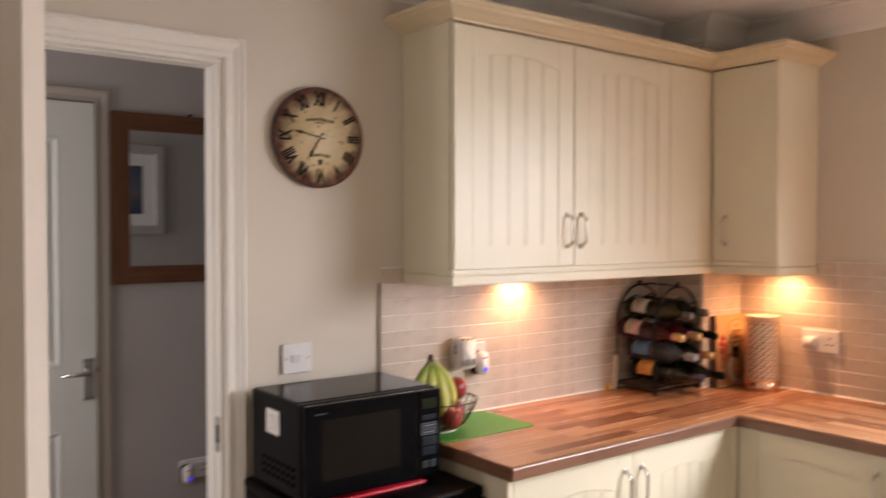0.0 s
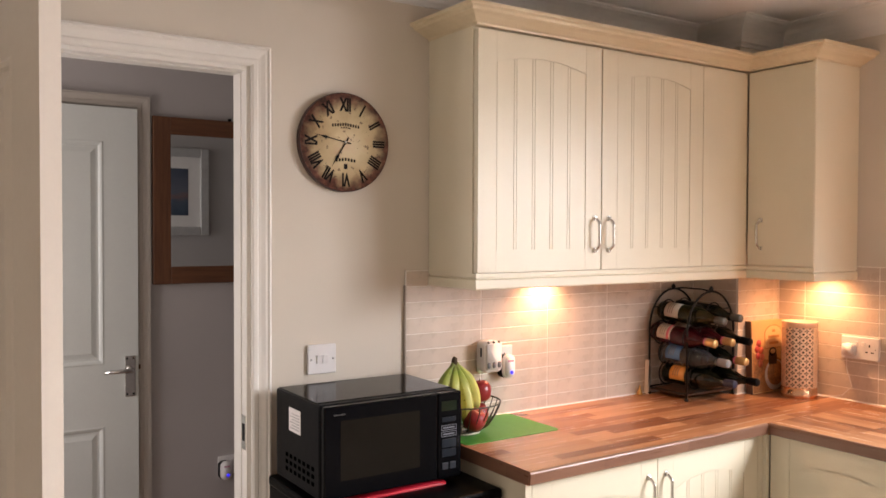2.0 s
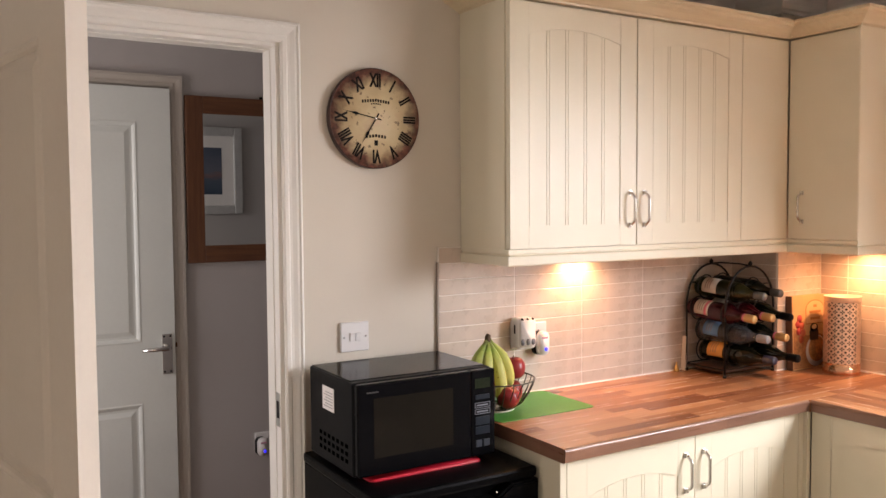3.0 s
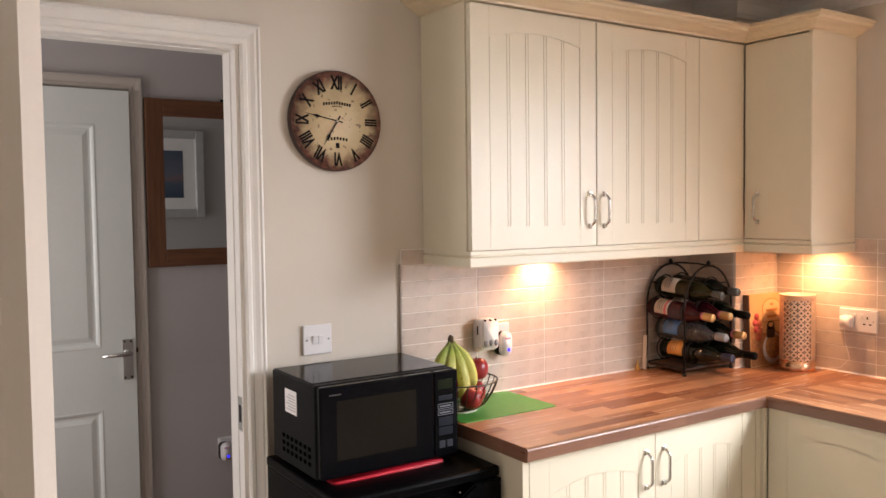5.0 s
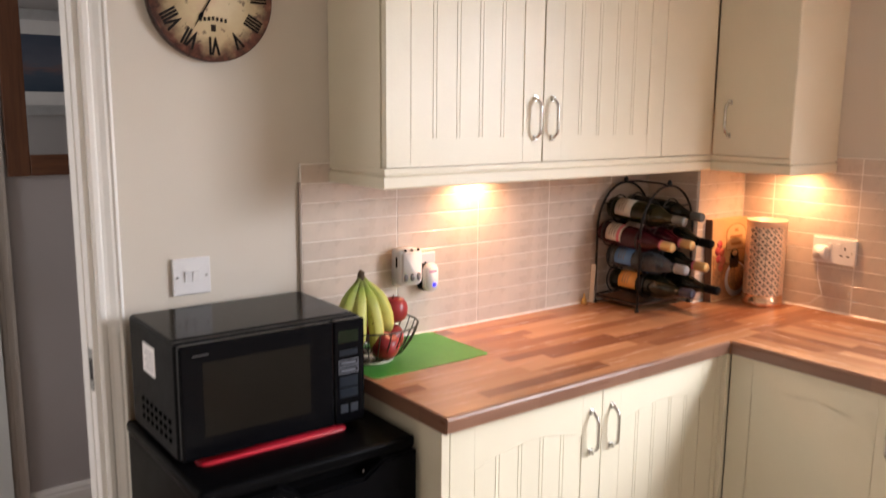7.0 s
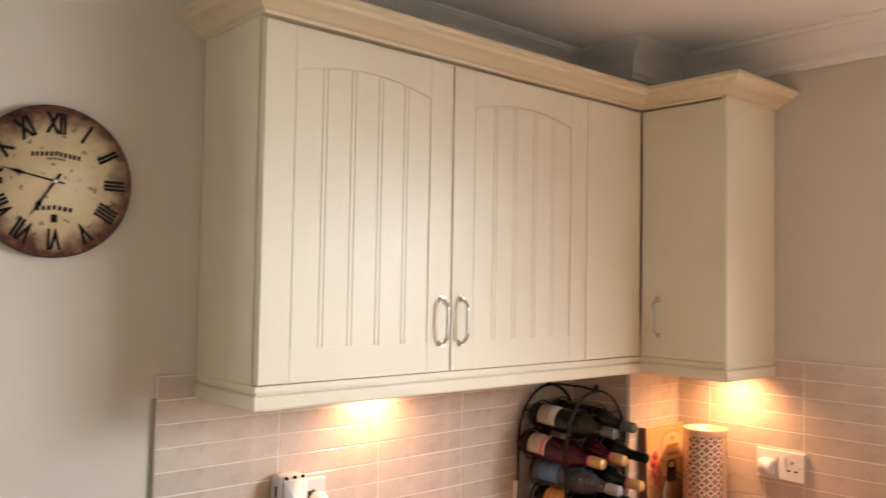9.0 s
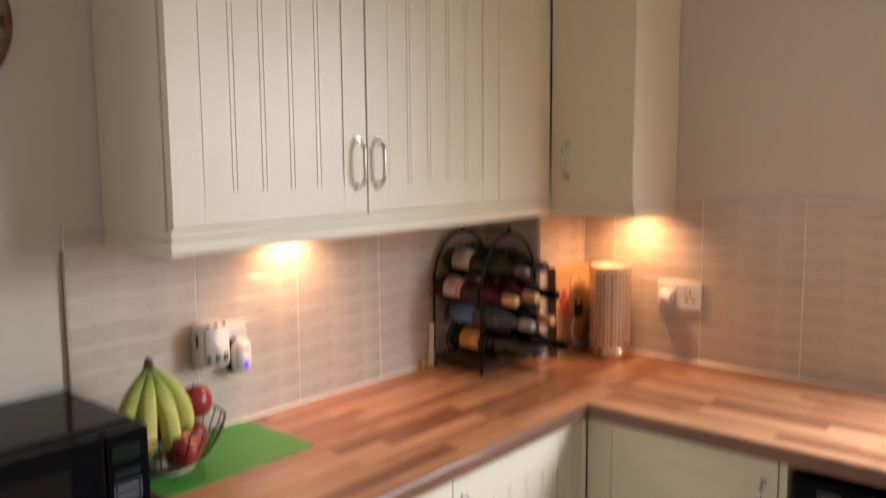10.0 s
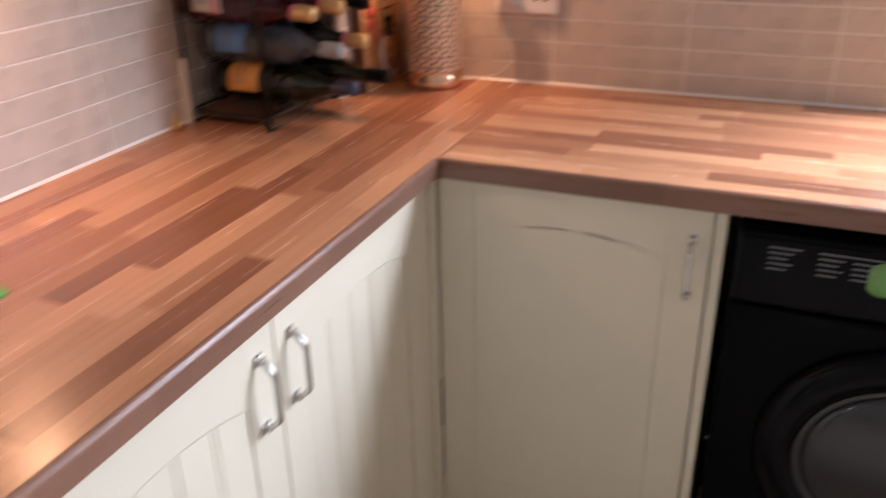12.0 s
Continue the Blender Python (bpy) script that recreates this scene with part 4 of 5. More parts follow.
BANANA = banana_mat()
STEM = plain("banana_stem", (0.06, 0.035, 0.015), 0.7)
bun = thing("bananas", (BXC - 0.040, BYC - 0.008, BZ + 0.01), "hand of green-yellow bananas standing in the bowl", "bananas")
top = Vector((0.008, 0.0, 0.215))
for ang, out, low in ((195, 0.078, 0.04), (236, 0.064, 0.03), (292, 0.068, 0.012), (345, 0.086, 0.045), (100, 0.06, 0.04)):
    d = Vector((math.cos(radians(ang)), math.sin(radians(ang)), 0))
    pts, rad = [], []
    for t in np.linspace(0, 1, 13):
        p = top.lerp(Vector((0, 0, low)), t) + d * (out * math.sin(math.pi * (0.05 + 0.58 * t)) - 0.012)
        pts.append(p)
        rad.append(0.0212 * min(1, 0.42 + 2.6 * max(0, t - 0.08)) * (1 if t < 0.82 else max(0.2, 1 - (t - 0.82) * 4.2)))
    bm = tube(bmesh.new(), pts, rad, 6)
    bmesh.ops.bevel(bm, geom=list(bm.edges), offset=0.0015, segments=1, affect="EDGES")
    part("banana", shade(bm), BANANA, bun)
part("stem", tube(bmesh.new(), [top + Vector((0, 0, -0.012)), top + Vector((0.0, 0.0, 0.01)), top + Vector((0.004, 0, 0.016))], [0.012, 0.009, 0.0075], 8), STEM, bun, "dark cut stem")


def apple(at, r, lo, hi, label, tilt=0):
    n = Nodes("apple_skin", 0.28)
    g = n.noise(10, 5, (1, 1, 0.4))
    n.link(n.ramp(g, (0.32, lo), (0.66, hi)), "Base Color")
    a = thing("apple", at, label, "apple", "fruit in the bowl")
    prof = [(0.0, 0.10), (0.2, 0.03), (0.45, 0.0), (0.72, 0.16), (0.92, 0.5), (1.0, 0.9), (0.97, 1.25), (0.8, 1.6), (0.5, 1.76), (0.22, 1.72), (0.0, 1.55)]
    bm = lathe(bmesh.new(), [(p * r, z * r) for p, z in prof], 24, pose(0, 0, 0, tilt, tilt * 0.6, 0))
    part("flesh", bm, n.mat, a)
    part("stalk", tube(bmesh.new(), [pose(0, 0, 0, tilt, tilt * 0.6, 0) @ Vector(p) for p in ((0, 0, 1.5 * r), (0.002, 0, 1.75 * r), (0.006, 0, 1.95 * r))], 0.0016, 6), STEM, a)


RL, RH = (0.16, 0.008, 0.014), (0.34, 0.03, 0.03)
apple((BXC - 0.004, BYC - 0.058, BZ + 0.020), 0.037, RL, RH, "shiny red apple in the wire bowl", 20)
apple((BXC + 0.060, BYC - 0.022, BZ + 0.022), 0.036, RL, RH, "shiny red apple in the wire bowl", -14)
apple((BXC + 0.040, BYC + 0.058, BZ + 0.024), 0.036, RL, RH, "shiny red apple in the wire bowl", 8)
apple((BXC + 0.084, BYC + 0.004, BZ + 0.086), 0.038, RL, RH, "shiny red apple on top of the fruit", -8)
apple((BXC - 0.082, BYC - 0.035, BZ + 0.055), 0.032, (0.42, 0.07, 0.03), (0.62, 0.27, 0.08), "orange-red apple beside the bananas", 10)

# ---- wine rack in the corner ----
IRON = mottled("black_iron", (0.012, 0.011, 0.01), 0.3, 60, 0.45, 0.6)
RX0, RX1, RY0, RY1 = -0.556, -0.281, -0.028, -0.214
RC, RR = (RX0 + RX1) / 2, (RX1 - RX0) / 2
rack = thing("wine_rack", (RC, (RY0 + RY1) / 2, WT), "arched black iron wine rack holding nine bottles", "wine rack")
hy = (RY0 - RY1) / 2
for y in (-hy, hy):
    arch = [(-RR, y, 0), (-RR, y, 0.26)] + [(-RR * math.cos(a), y, 0.26 + 0.155 * math.sin(a)) for a in np.linspace(0.15, math.pi - 0.15, 15)] + [(RR, y, 0.26), (RR, y, 0)]
    fr_ = part("arch_frame", tube(bmesh.new(), arch, 0.0042, 8), IRON, rack)
    part("finial", lathe(bmesh.new(), [(0, 0.412), (0.006, 0.416), (0.009, 0.424), (0.005, 0.432), (0, 0.436)], 10, Matrix.Translation((0, y, 0))), IRON, fr_)
    for x in (-RR, RR):
        part("foot", lathe(bmesh.new(), [(0.007, 0), (0.008, 0.006), (0.004, 0.012)], 10, Matrix.Translation((x, y, 0))), IRON, fr_)
    for z in (0.03, 0.345):
        w = RR if z < 0.3 else RR * 0.8
        part("cross_bar", tube(bmesh.new(), [(-w, y, z), (w, y, z)], 0.003, 6), IRON, rack)
for x in (-RR, 0.0, RR):
    zz = 0.028 if x else 0.415
    part("side_bar", tube(bmesh.new(), [(x, -hy, zz), (x, -hy / 2, zz + (0 if x else 0.006)), (x, hy / 2, zz + (0 if x else 0.006)), (x, hy, zz)], 0.0035, 6), IRON, rack)
part("shelf_board", boxes((-RR + 0.004, -hy + 0.004, 0.018, RR - 0.004, hy - 0.004, 0.026), bevel=0.001), wood("dark_tray", (0.05, 0.022, 0.01), (0.12, 0.055, 0.026), "x", 0.5), rack, "dark wooden base board")

GLASS_PROFILE = [(0.0, 0.006), (0.03, 0.0), (0.0365, 0.004), (0.0372, 0.02), (0.0372, 0.178), (0.034, 0.198), (0.024, 0.218), (0.0165, 0.236), (0.0142, 0.26), (0.0140, 0.296), (0.0, 0.297)]


def tinted(name, colour, rough=0.03, through_light=0.75):
    return Nodes(name, rough).set(Base_Color=(*colour, 1), Transmission_Weight=through_light, IOR=1.45).mat


G_DARK = tinted("dark_green_glass", (0.006, 0.008, 0.005), 0.03, 0.3)
G_OLIVE = tinted("olive_glass", (0.055, 0.06, 0.02), 0.04, 0.7)
G_ROSE = tinted("rose_wine", (0.075, 0.005, 0.012), 0.04, 0.5)
G_CLEAR = tinted("clear_bottle", (0.3, 0.32, 0.35), 0.03, 0.85)
LABELS = {"white": plain("cream_label", (0.52, 0.48, 0.42), 0.6), "blue": plain("blue_label", (0.08, 0.2, 0.42), 0.5), "orange": plain("orange_label", (0.6, 0.28, 0.07), 0.5), "pink": plain("pink_label", (0.62, 0.15, 0.2), 0.5)}
CAPS = {"gold": plain("gold_capsule", (0.6, 0.38, 0.16), 0.35, 0.5), "black": BLACK, "grey": plain("grey_capsule", (0.1, 0.105, 0.1), 0.25, 0.2), "white": plain("pale_cap", (0.26, 0.26, 0.27), 0.3), "navy": plain("navy_capsule", (0.02, 0.022, 0.05), 0.4)}


LABEL_INK = plain("label_ink", (0.15, 0.12, 0.1), 0.6)


def wrap(r, z0, z1, a0, a1, m):
    """A paper patch wrapped part way round a bottle."""
    bm = bmesh.new()
    cols = []
    for a in np.linspace(radians(a0), radians(a1), 13):
        cols.append([bm.verts.new(m @ Vector((rr * math.cos(a), rr * math.sin(a), z))) for rr, z in ((r, z0), (r, z1), (r - 0.0006, z1), (r - 0.0006, z0))])
    for c, d in zip(cols, cols[1:]):
        for k in range(4):
            bm.faces.new((c[k], d[k], d[(k + 1) % 4], c[(k + 1) % 4])).smooth = k == 0
    bm.faces.new(cols[0])
    bm.faces.new(cols[-1][::-1])
    bmesh.ops.recalc_face_normals(bm, faces=bm.faces)
    return bm


def bottle(x, y, z, glass, label, cap, tip, words, slant=-2.5, stripe=""):
    """A bottle lying in the rack, its neck towards the room."""
    b = thing("wine_bottle", (x, y, z), words, "bottle", "bottles in the wine rack")
    m = pose(0, 0, 0, 90 + slant, 0, 0)
    k = tip / 0.297
    prof = [(r, h * k) for r, h in GLASS_PROFILE]
    part("glass", lathe(bmesh.new(), prof, 28, m), glass, b)
    if label:
        lb = part("label", wrap(0.0376, 0.040 * k, 0.108 * k, 88, 205, m), LABELS[label], b)
        if stripe:
            part("label_band", wrap(0.0379, 0.088 * k, 0.100 * k, 88, 205, m), LABELS[stripe], lb)
        for hh in (0.056, 0.066, 0.076):
            part("print_line", wrap(0.0379, hh * k, (hh + 0.003) * k, 115, 180, m), LABEL_INK, lb)
    part("capsule", lathe(bmesh.new(), [(0.0150, 0.258 * k), (0.0154, 0.26 * k), (0.0152, 0.297 * k), (0.013, 0.300 * k), (0, 0.300 * k)], 20, m), CAPS[cap], b)
    if cap == "gold":
        part("neck_band", lathe(bmesh.new(), [(0.0146, 0.243 * k), (0.0151, 0.244 * k), (0.0151, 0.257 * k), (0.0146, 0.2575 * k)], 20, m), LABELS["pink"], b, "pink foil band")
    for yy in (-0.06, -0.205):
        ringm = [(x - RC + 0.045 * math.cos(t), yy + 0.121, z - WT + (yy - y) * math.tan(radians(slant)) + 0.045 * math.sin(t)) for t in np.linspace(0, 2 * math.pi, 25)[:-1]]
        part("holder_ring", tube(bmesh.new(), ringm, 0.0026, 6, True), IRON, rack)
    return b


bottle(-0.485, -0.030, 1.252, G_OLIVE, "white", "grey", 0.30, "pale green white-wine bottle with a cream label", 4)
bottle(-0.392, -0.030, 1.254, G_DARK, "", "grey", 0.30, "dark glass wine bottle with a grey capsule", 3)
bottle(-0.525, -0.030, 1.170, G_ROSE, "white", "gold", 0.29, "rose wine bottle with a pink and white label", 4, "pink")
bottle(-0.436, -0.030, 1.170, G_ROSE, "white", "gold", 0.30, "red wine bottle with a gold capsule", 4)
bottle(-0.345, -0.030, 1.168, G_DARK, "", "black", 0.31, "dark wine bottle with a black capsule", 4)
bottle(-0.495, -0.045, 1.086, G_CLEAR, "blue", "white", 0.31, "clear glass bottle with a blue label", 1.5)
bottle(-0.390, -0.045, 1.084, G_DARK, "", "gold", 0.31, "dark wine bottle with a gold capsule", 1.5)
bottle(-0.490, -0.060, 1.004, G_DARK, "orange", "navy", 0.32, "dark wine bottle with an orange label", 0)
bottle(-0.370, -0.060, 1.002, G_DARK, "", "black", 0.33, "dark wine bottle with a black capsule", 0)

LEAFLET = plain("white_paper", (0.55, 0.52, 0.49), 0.7)
lf = thing("leaflet", (-0.568, -0.022, WT), "white paper leaflets propped behind the wine rack", "leaflets")
for k in range(3):
    bm = boxes((-0.001 + 0.006 * k, -0.010, 0.0, 0.0006 + 0.006 * k, 0.010, 0.135 - 0.014 * k))
    bm.transform(pose(0, 0, 0, 0, 3 + k, 0))
    part("sheet", bm, LEAFLET, lf)
bl = thing("brass_bell", (-0.606, -0.024, WT), "tiny brass ornament beside the wine rack", "ornament")
part("body", lathe(bmesh.new(), [(0.011, 0), (0.012, 0.003), (0.009, 0.012), (0.006, 0.022), (0.003, 0.026), (0.004, 0.034), (0, 0.038)], 16), plain("brass", (0.6, 0.35, 0.12), 0.3, 1.0), bl)

# cookery book propped on the boxing
bk = thing("cookery_book", (-0.222, -0.2335, WT), "orange-brown cookery book propped upright in the corner", "book")
COVER = mottled("orange_cover", (0.66, 0.40, 0.18), 0.15, 12, 0.4)
tiltm = pose(0, -0.026, 0, -2.2, 0, 0)


def tilted(bm):
    bm.transform(tiltm)
    return bm


part("page_block", tilted(boxes((0.006, -0.002, 0.003, 0.203, 0.018, 0.286))), PAPER, bk)
fc = part("front_cover", tilted(boxes((0.0, -0.006, 0, 0.208, -0.002, 0.29), bevel=0.001)), COVER, bk, "orange-brown printed cover")
part("back_cover", tilted(boxes((0.0, 0.018, 0, 0.208, 0.021, 0.29), bevel=0.001)), COVER, bk)
part("spine", tilted(boxes((-0.006, -0.006, 0, 0.0, 0.021, 0.29), bevel=0.001)), plain("brown_spine", (0.12, 0.05, 0.025), 0.5), bk, "dark brown spine")
TAN = plain("tan_print", (0.72, 0.48, 0.24), 0.45)


def disc(x, z, r, y, squash=1.0):
    return lathe(bmesh.new(), [(r, 0), (r, 0.0006), (0, 0.0007)], 28, Matrix.Translation((x, y, z)) @ pose(0, 0, 0, 90, 0, 0) @ Matrix.Diagonal((1, squash, 1, 1)))


def printed(outline, y0, y1):
    return tilted(prism(bmesh.new(), outline, y0, y1))


TITLE_INK = plain("title_ink", (0.5, 0.22, 0.07), 0.5)
for grow, y0, y1, ink in ((0.004, -0.0066, -0.006, TITLE_INK), (0.0, -0.0072, -0.0066, TAN)):
    arch = [(0.085 - grow, 0.178 - grow), (0.195 + grow, 0.178 - grow)] + [(0.14 + (0.055 + grow) * math.cos(t), 0.232 + (0.034 + grow) * math.sin(t)) for t in np.linspace(0, math.pi, 15)]
    part("title_panel", printed(arch, y0, y1), ink, fc)
for z, w in ((0.245, 0.02), (0.222, 0.072), (0.196, 0.06)):
    part("title_bar", tilted(boxes((0.14 - w / 2, -0.0078, z - 0.005, 0.14 + w / 2, -0.0072, z + 0.005))), TITLE_INK, fc)
part("table_print", printed([(0.004, 0.004), (0.204, 0.004), (0.204, 0.12), (0.15, 0.14), (0.09, 0.13), (0.004, 0.165)], -0.0066, -0.006), mottled("spice_print", (0.36, 0.16, 0.06), 0.5, 45, 0.45), fc)
part("food_dish", tilted(disc(0.142, 0.068, 0.064, -0.0066, 0.98)), plain("dish_white", (0.62, 0.58, 0.54), 0.4), fc)
part("food", tilted(disc(0.146, 0.074, 0.053, -0.0074, 0.95)), mottled("food_print", (0.42, 0.2, 0.07), 0.7, 70, 0.5), fc)
part("jar_body", printed([(0.105, 0.11), (0.155, 0.11), (0.158, 0.145), (0.145, 0.163), (0.115, 0.163), (0.102, 0.145)], -0.0082, -0.0074), plain("dark_jar", (0.05, 0.03, 0.02), 0.3), fc)
part("jar_lid", tilted(disc(0.13, 0.160, 0.024, -0.0082, 0.75)), BLACK, fc)
part("jar_top", tilted(disc(0.13, 0.163, 0.016, -0.009, 0.6)), TAN, fc)
for x, z, c in ((0.042, 0.2, (0.55, 0.07, 0.06)), (0.055, 0.172, (0.6, 0.12, 0.06)), (0.036, 0.15, (0.45, 0.05, 0.04)), (0.062, 0.143, (0.6, 0.16, 0.09)), (0.03, 0.178, (0.5, 0.06, 0.05)), (0.05, 0.118, (0.5, 0.1, 0.04))):
    part("berry", tilted(disc(x, z, 0.015, -0.0072)), plain("berry_red", c, 0.5), fc)

# perforated copper lantern
COPPER = mottled("copper_metal", (0.96, 0.7, 0.52), 0.12, 25, 0.33, 0.5)
COPPER_BASE = mottled("polished_copper", (0.82, 0.5, 0.32), 0.12, 25, 0.25, 1.0)
lan = thing("candle_lantern", (-0.090, -0.379, WT), "cylindrical copper lantern with a cut-out lattice pattern", "lantern")
LR, LH, NS, NZ = 0.0655, 0.296, 192, 120
sheet = bmesh.new()
grid = [[sheet.verts.new((LR * math.cos(2 * math.pi * i / NS), LR * math.sin(2 * math.pi * i / NS), 0.04 + (LH - 0.062) * j / NZ)) for i in range(NS)] for j in range(NZ + 1)]
for j in range(NZ):
    for i in range(NS):
        u, v = (i + 0.5) / 12 % 1 * 2 - 1, (j + 0.5) / 12 % 1 * 2 - 1
        petal = 0.12 < math.hypot(u, v) < 0.76 * abs(math.cos(2 * math.atan2(v, u))) ** 0.7
        star = abs(u) + abs(v) > 1.54
        if not (petal or star):
            f = sheet.faces.new((grid[j][i], grid[j][(i + 1) % NS], grid[j + 1][(i + 1) % NS], grid[j + 1][i]))
            f.smooth = True
bmesh.ops.delete(sheet, geom=[v for v in sheet.verts if not v.link_faces], context="VERTS")
bmesh.ops.solidify(sheet, geom=sheet.faces[:], thickness=0.0008)
part("lattice", sheet, COPPER, lan)
# dark cylinder added inside so the cut-outs read as shaded
part("candle_cup", lathe(bmesh.new(), [(0.046, 0.012), (0.05, 0.03), (0.05, LH - 0.03), (0.047, LH - 0.03), (0.047, 0.03), (0, 0.02)], 40), plain("lantern_shade", (0.02, 0.011, 0.007), 0.8, Specular_IOR_Level=0.05), lan, "added dark cylinder for the shaded inside")
part("base", lathe(bmesh.new(), [(0, 0.0), (0.066, 0), (0.0675, 0.004), (0.0665, 0.012), (0.066, 0.04), (0.0645, 0.04), (0.0645, 0.012), (0, 0.01)], 48), COPPER_BASE, lan)
part("top_rim", lathe(bmesh.new(), [(0.0645, LH - 0.022), (0.066, LH - 0.021), (0.0662, LH - 0.003), (0.0668, LH), (0.0645, LH), (0.0642, LH - 0.02)], 48), COPPER, lan)
part("hook", tube(bmesh.new(), [(0.064, -0.012, LH - 0.06), (0.074, -0.012, LH - 0.065), (0.078, -0.012, LH - 0.06), (0.074, -0.012, LH - 0.055)], 0.0025, 6), COPPER, lan)

sb = socket("wall_socket", (-TILE_T, -0.582, 1.127), -90, "white double wall socket with a white plug")
pl = thing("plug", (-0.0195, -0.545, 1.120), "white three-pin plug pushed into the socket", "plug", turn=-90)
part("body", round_plate(0.048, 0.046, 0.012, -0.026, 0, 0.005), PLASTIC, pl)
cb = thing("cable", (-0.04, -0.5, WT), "thin white flex trailing from the plug", "cable")
part("flex", tube(bmesh.new(), [(0.012, -0.035, 0.165), (0.008, -0.04, 0.12), (0.01, -0.06, 0.06), (0.012, -0.02, 0.02), (0.008, 0.05, 0.004), (0.0, 0.11, 0.003), (0.0, 0.2, 0.003)], 0.0013, 6), PLASTIC, cb)

# halogen pucks under the cabinets
GLOW = Nodes("halogen_glow", 0.4).set(Emission_Color=(1.0, 0.66, 0.32, 1), Emission_Strength=18.0).mat
for (x, y) in (LAMP_A, LAMP_B):
    cl = thing("cabinet_light", (x, y, CAB_B), "small round halogen light under the cabinet", "cabinet light", "cabinet lights")
    part("body", lathe(bmesh.new(), [(0, 0), (0.034, 0), (0.034, -0.010), (0.03, -0.012), (0.026, -0.012), (0.026, -0.008), (0, -0.008)], 28), CHROME, cl)
    part("lens", lathe(bmesh.new(), [(0, -0.0085), (0.0255, -0.0085), (0.0255, -0.0105), (0, -0.0105)], 24), GLOW, cl, "glowing warm lens")

# ---- hall ----
mr = thing("mirror", (-1.807, HALL_Y - 0.002, 1.332), "wall mirror in a dark stained pine frame", "mirror")
MIRW, MIRH, MF_ = 0.34, 0.722, 0.075
MIRROR = Nodes("mirror_glass", 0.0, 1.0).set(Base_Color=(0.86, 0.9, 0.9, 1)).mat
for nm, b, mat in (("frame_side", (-MIRW, -0.022, 0, -MIRW + MF_, 0, MIRH), PINE), ("frame_side", (MIRW - MF_, -0.022, 0, MIRW, 0, MIRH), PINE), ("frame_rail", (-MIRW + MF_, -0.022, 0, MIRW - MF_, 0, MF_), PINE_X), ("frame_rail", (-MIRW + MF_, -0.022, MIRH - MF_, MIRW - MF_, 0, MIRH), PINE_X)):
    part(nm, boxes(b, bevel=0.003), mat, mr, "knotty dark pine")
part("glass", boxes((-MIRW + MF_, -0.012, MF_, MIRW - MF_, -0.008, MIRH - MF_)), MIRROR, mr, "clear mirror glass")
part("hanger", tube(bmesh.new(), [(0.0, -0.004, MIRH), (0.0, -0.004, MIRH + 0.012)], 0.008, 8), BLACK, mr)

pic = thing("framed_picture", (-1.80, 0.109, 1.536), "blue seascape print in a wide silver-white frame", "picture")
PWH, PHH = 0.27, 0.505
SILVER = mottled("silver_frame", (0.62, 0.62, 0.62), 0.08, 30, 0.35, 0.5)
for b in ((-PWH, 0, 0, -PWH + 0.05, 0.025, PHH), (PWH - 0.05, 0, 0, PWH, 0.025, PHH), (-PWH + 0.05, 0, 0, PWH - 0.05, 0.025, 0.05), (-PWH + 0.05, 0, PHH - 0.05, PWH - 0.05, 0.025, PHH)):
    part("frame_side", boxes(b, bevel=0.006), SILVER, pic)
part("mount", boxes((-PWH + 0.05, 0.004, 0.05, PWH - 0.05, 0.010, PHH - 0.05)), PAPER, pic)


def sea_print():
    n = Nodes("sea_print", 0.5)
    sep = n.node("ShaderNodeSeparateXYZ", Vector=n.node("ShaderNodeTexCoord").outputs["Generated"])
    f = n.math("ADD", sep.outputs[2], n.math("MULTIPLY", n.math("SUBTRACT", n.noise(9, 5, (1, 1, 4)), 0.5), 0.35))
    n.link(n.ramp(f, (0.0, (0.04, 0.065, 0.1)), (0.3, (0.075, 0.1, 0.14)), (0.42, (0.2, 0.12, 0.12)), (0.5, (0.12, 0.13, 0.17)), (1.0, (0.06, 0.08, 0.12))), "Base Color")
    return n.mat


part("print", boxes((-0.15, 0.0102, 0.115, 0.15, 0.0112, 0.387)), sea_print(), pic)
hs = socket("wall_socket", (-1.79, HALL_Y - 0.0005, 0.503), 0, "white double wall socket in the hall")
night_unit((-1.838, HALL_Y - 0.012, 0.488), "white plug-in unit glowing blue in the hall")

# ---- tiles, last ----
SEAM = 0.0028
ROWS_Z = [CAB_B + 0.001 - 0.052 * k for k in range(10)] + [WT + 0.001]
SPLASH = {"n": bpy.data.objects["wall_north"], "b": bpy.data.objects["corner_boxing"], "e": bpy.data.objects["wall_east"]}
tile_cache = {}


def tile_mesh(w, h, t):
    """A tile with softly chamfered edges, standing at the origin in the x-z plane, facing -y."""
    key = (round(w, 3), round(h, 3), t)
    if key not in tile_cache:
        bm = bmesh.new()
        c = 0.0012
        rings = [[(0, 0), (w, 0), (w, h), (0, h)], [(0, 0), (w, 0), (w, h), (0, h)], [(c, c), (w - c, c), (w - c, h - c), (c, h - c)]]
        vs = [[bm.verts.new((x, y, z)) for x, z in r] for r, y in zip(rings, (0, -t + c, -t))]
        for a, b in zip(vs, vs[1:]):
            for k in range(4):
                bm.faces.new((a[k], a[(k + 1) % 4], b[(k + 1) % 4], b[k]))
        bm.faces.new(vs[2])
        bmesh.ops.recalc_face_normals(bm, faces=bm.faces)
        tile_cache[key] = mesh_of("tile", bm, WALL_TILE)
    return tile_cache[key]


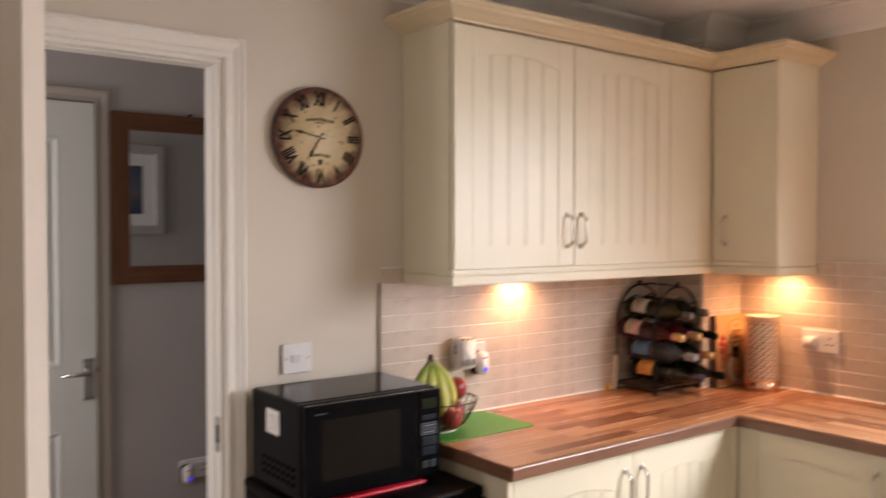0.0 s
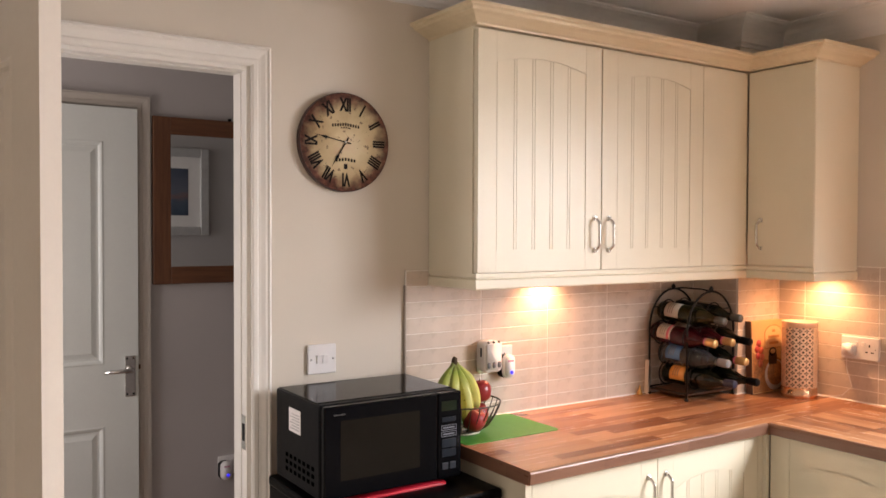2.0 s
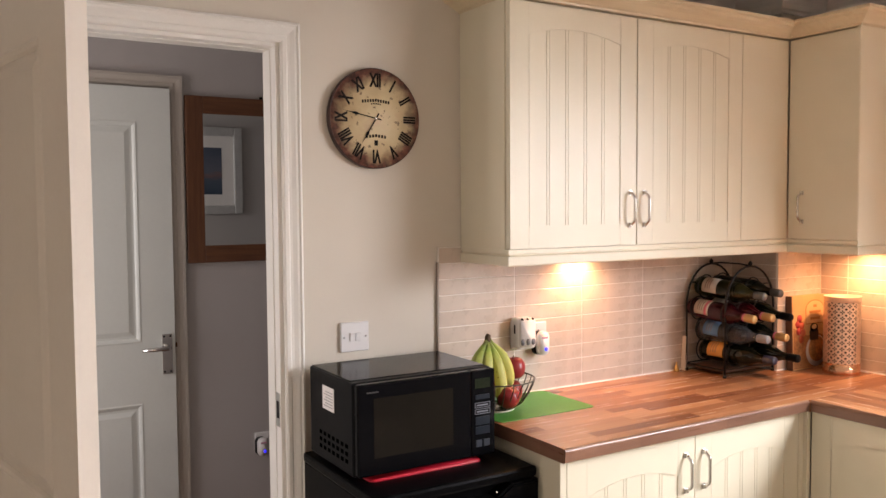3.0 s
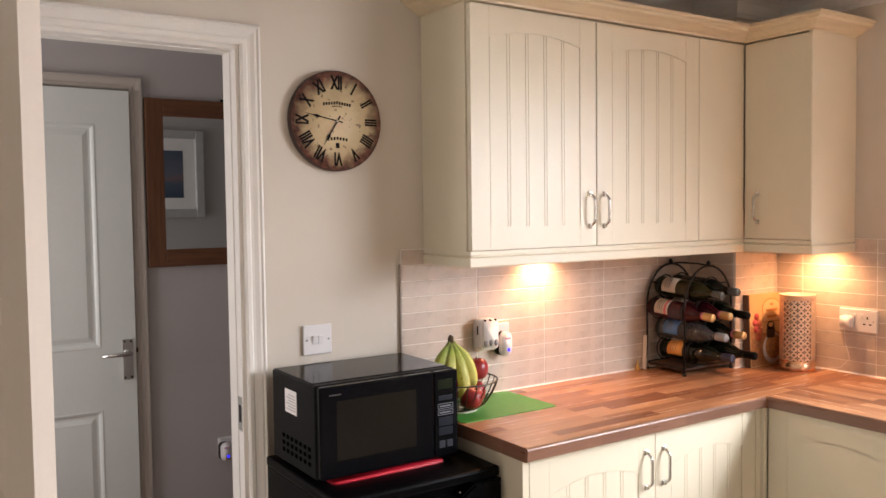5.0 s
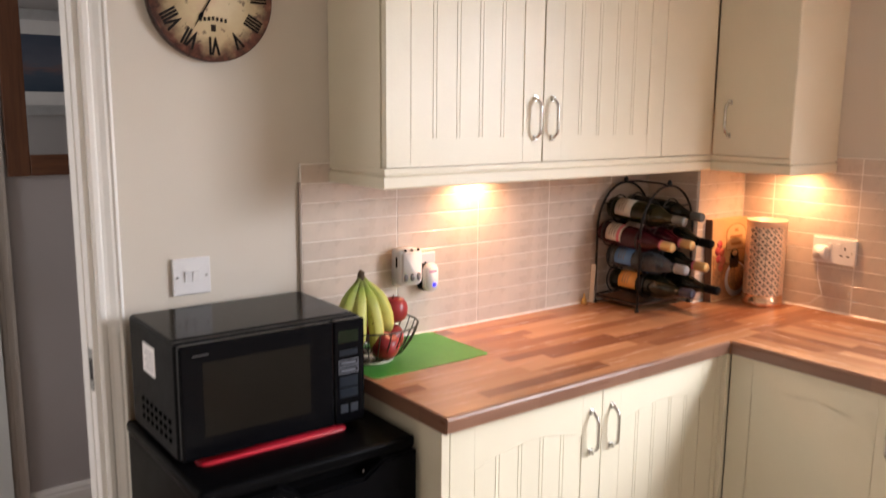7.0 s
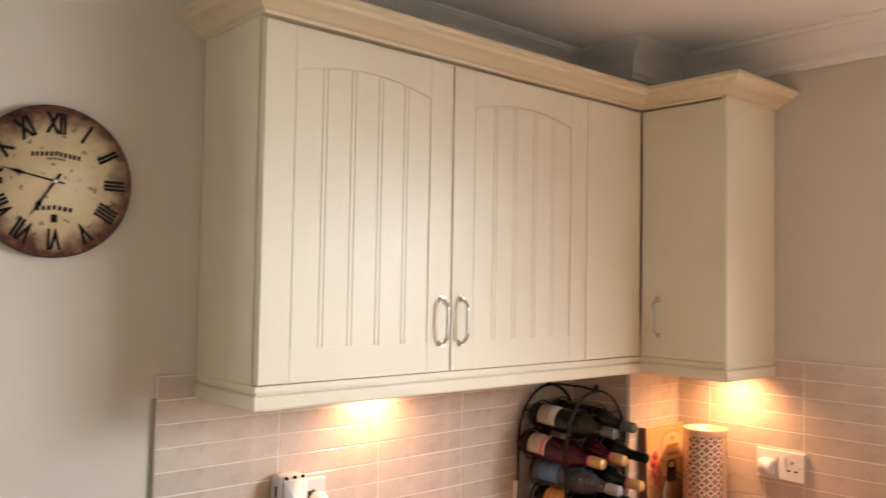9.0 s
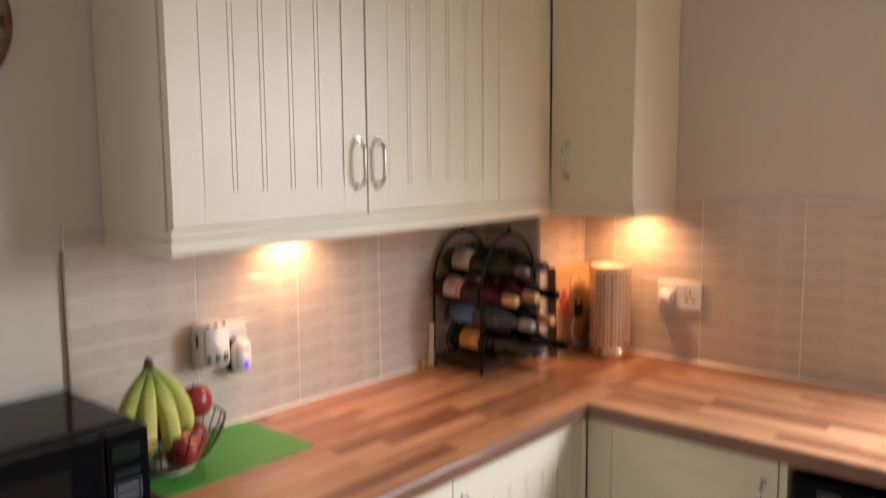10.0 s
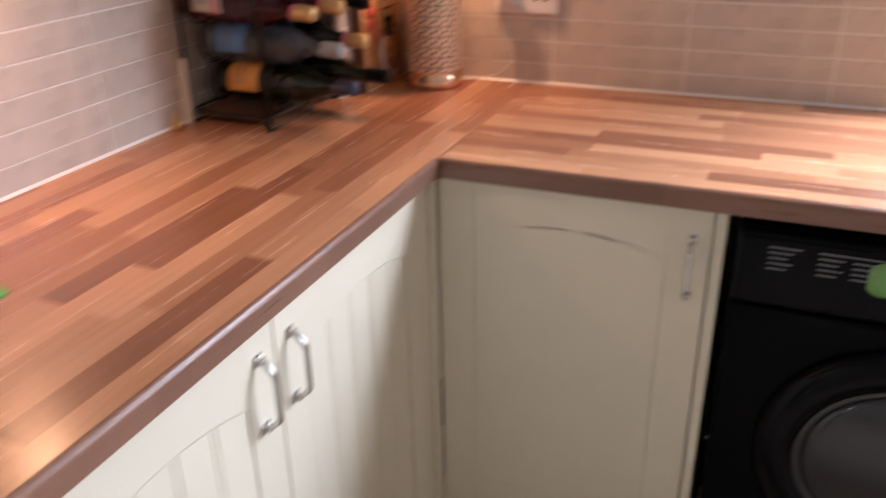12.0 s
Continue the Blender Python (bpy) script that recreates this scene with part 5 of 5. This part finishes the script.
def tile_run(parent, cuts, place, turn, top=0):
    """Rows of tiles between the cuts along a wall; place maps the run to the wall."""
    for a, b in zip(cuts, cuts[1:]):
        for k in range(top, 10):
            z1, z0 = ROWS_Z[k], ROWS_Z[k + 1]
            gap = SEAM if k in (0, 5) else 0.0021
            ob = piece("tile", tile_mesh(b - a - SEAM, z1 - z0 - gap, TILE_T), parent, place(a + SEAM / 2, z0))
            ob.rotation_euler = (0, 0, radians(turn))


tile_run(SPLASH["n"], (-1.675, -1.373, -1.072, -0.772, -0.472, BX), lambda a, z: (a, 0, z), 0)
tile_run(SPLASH["b"], (BX - TILE_T, -TILE_T), lambda a, z: (a, BY, z), 0)
tile_run(SPLASH["b"], (TILE_T, -BY), lambda a, z: (BX, -a, z), -90)
tile_run(SPLASH["e"], (-BY + TILE_T, 0.347, 0.648, 0.951, 1.254, 1.402), lambda a, z: (0, -a, z), -90)
tile_run(SPLASH["e"], (1.402, 1.556, 1.858, 2.16, 2.462, 2.764, 2.94), lambda a, z: (0, -a, z), -90, 6)
GT = TILE_T - 0.0010
structure("grout_north", boxes((-1.675, -GT, WT, BX - GT, -0.0005, CAB_B + 0.001)), GROUT, "pale grout behind the wall tiles", "grout")
structure("grout_boxing", boxes((BX - GT, BY - GT, WT, 0, BY - 0.0005, CAB_B + 0.001), (BX - GT, BY, WT, BX - 0.0005, -GT, CAB_B + 0.001)), GROUT, "pale grout behind the boxing tiles", "grout")
structure("grout_east", boxes((-GT, -1.402, WT, -0.0005, BY - GT, CAB_B + 0.001), (-GT, -2.94, WT, -0.0005, -1.402, ROWS_Z[6])), GROUT, "pale grout behind the wall tiles", "grout")
structure("tile_trim", boxes((-1.681, -0.010, WT, -1.6755, -0.0005, 1.389), bevel=0.001), plain("taupe_trim", (0.33, 0.27, 0.22), 0.5), "taupe edge trim of the wall tiles", "trim")
seal = [(0, WT - 0.0005), (0.005, WT + 0.0003), (0.002, WT + 0.003), (0, WT + 0.005)]
structure("sealant", sweep(bmesh.new(), [(-1.64, -TILE_T), (BX - TILE_T, -TILE_T), (BX - TILE_T, BY - TILE_T), (-TILE_T, BY - TILE_T), (-TILE_T, -2.9)], seal, 1), PLASTIC, "white silicone bead along the worktop", "trim")

# floor tiles
FP, FG = 0.300, 0.006
bm = boxes((0, 0, -0.005, FP - FG, FP - FG, 0.0))
bmesh.ops.bevel(bm, geom=[e for e in bm.edges if all(v.co.z > -0.001 for v in e.verts)], offset=0.0015, segments=1, affect="EDGES")
ft = mesh_of("tile", bm, FLOOR_TILE)
floor = bpy.data.objects["floor"]
for i in range(-14, 1):
    for j in range(-16, 3):
        x, y = -0.505 + i * FP + FG / 2, -0.826 + j * FP + FG / 2
        if x > WEST - 0.1 and y > SOUTH - 0.1 and y + FP < 0.12:
            piece("tile", ft, floor, (x, y, -0.0005))
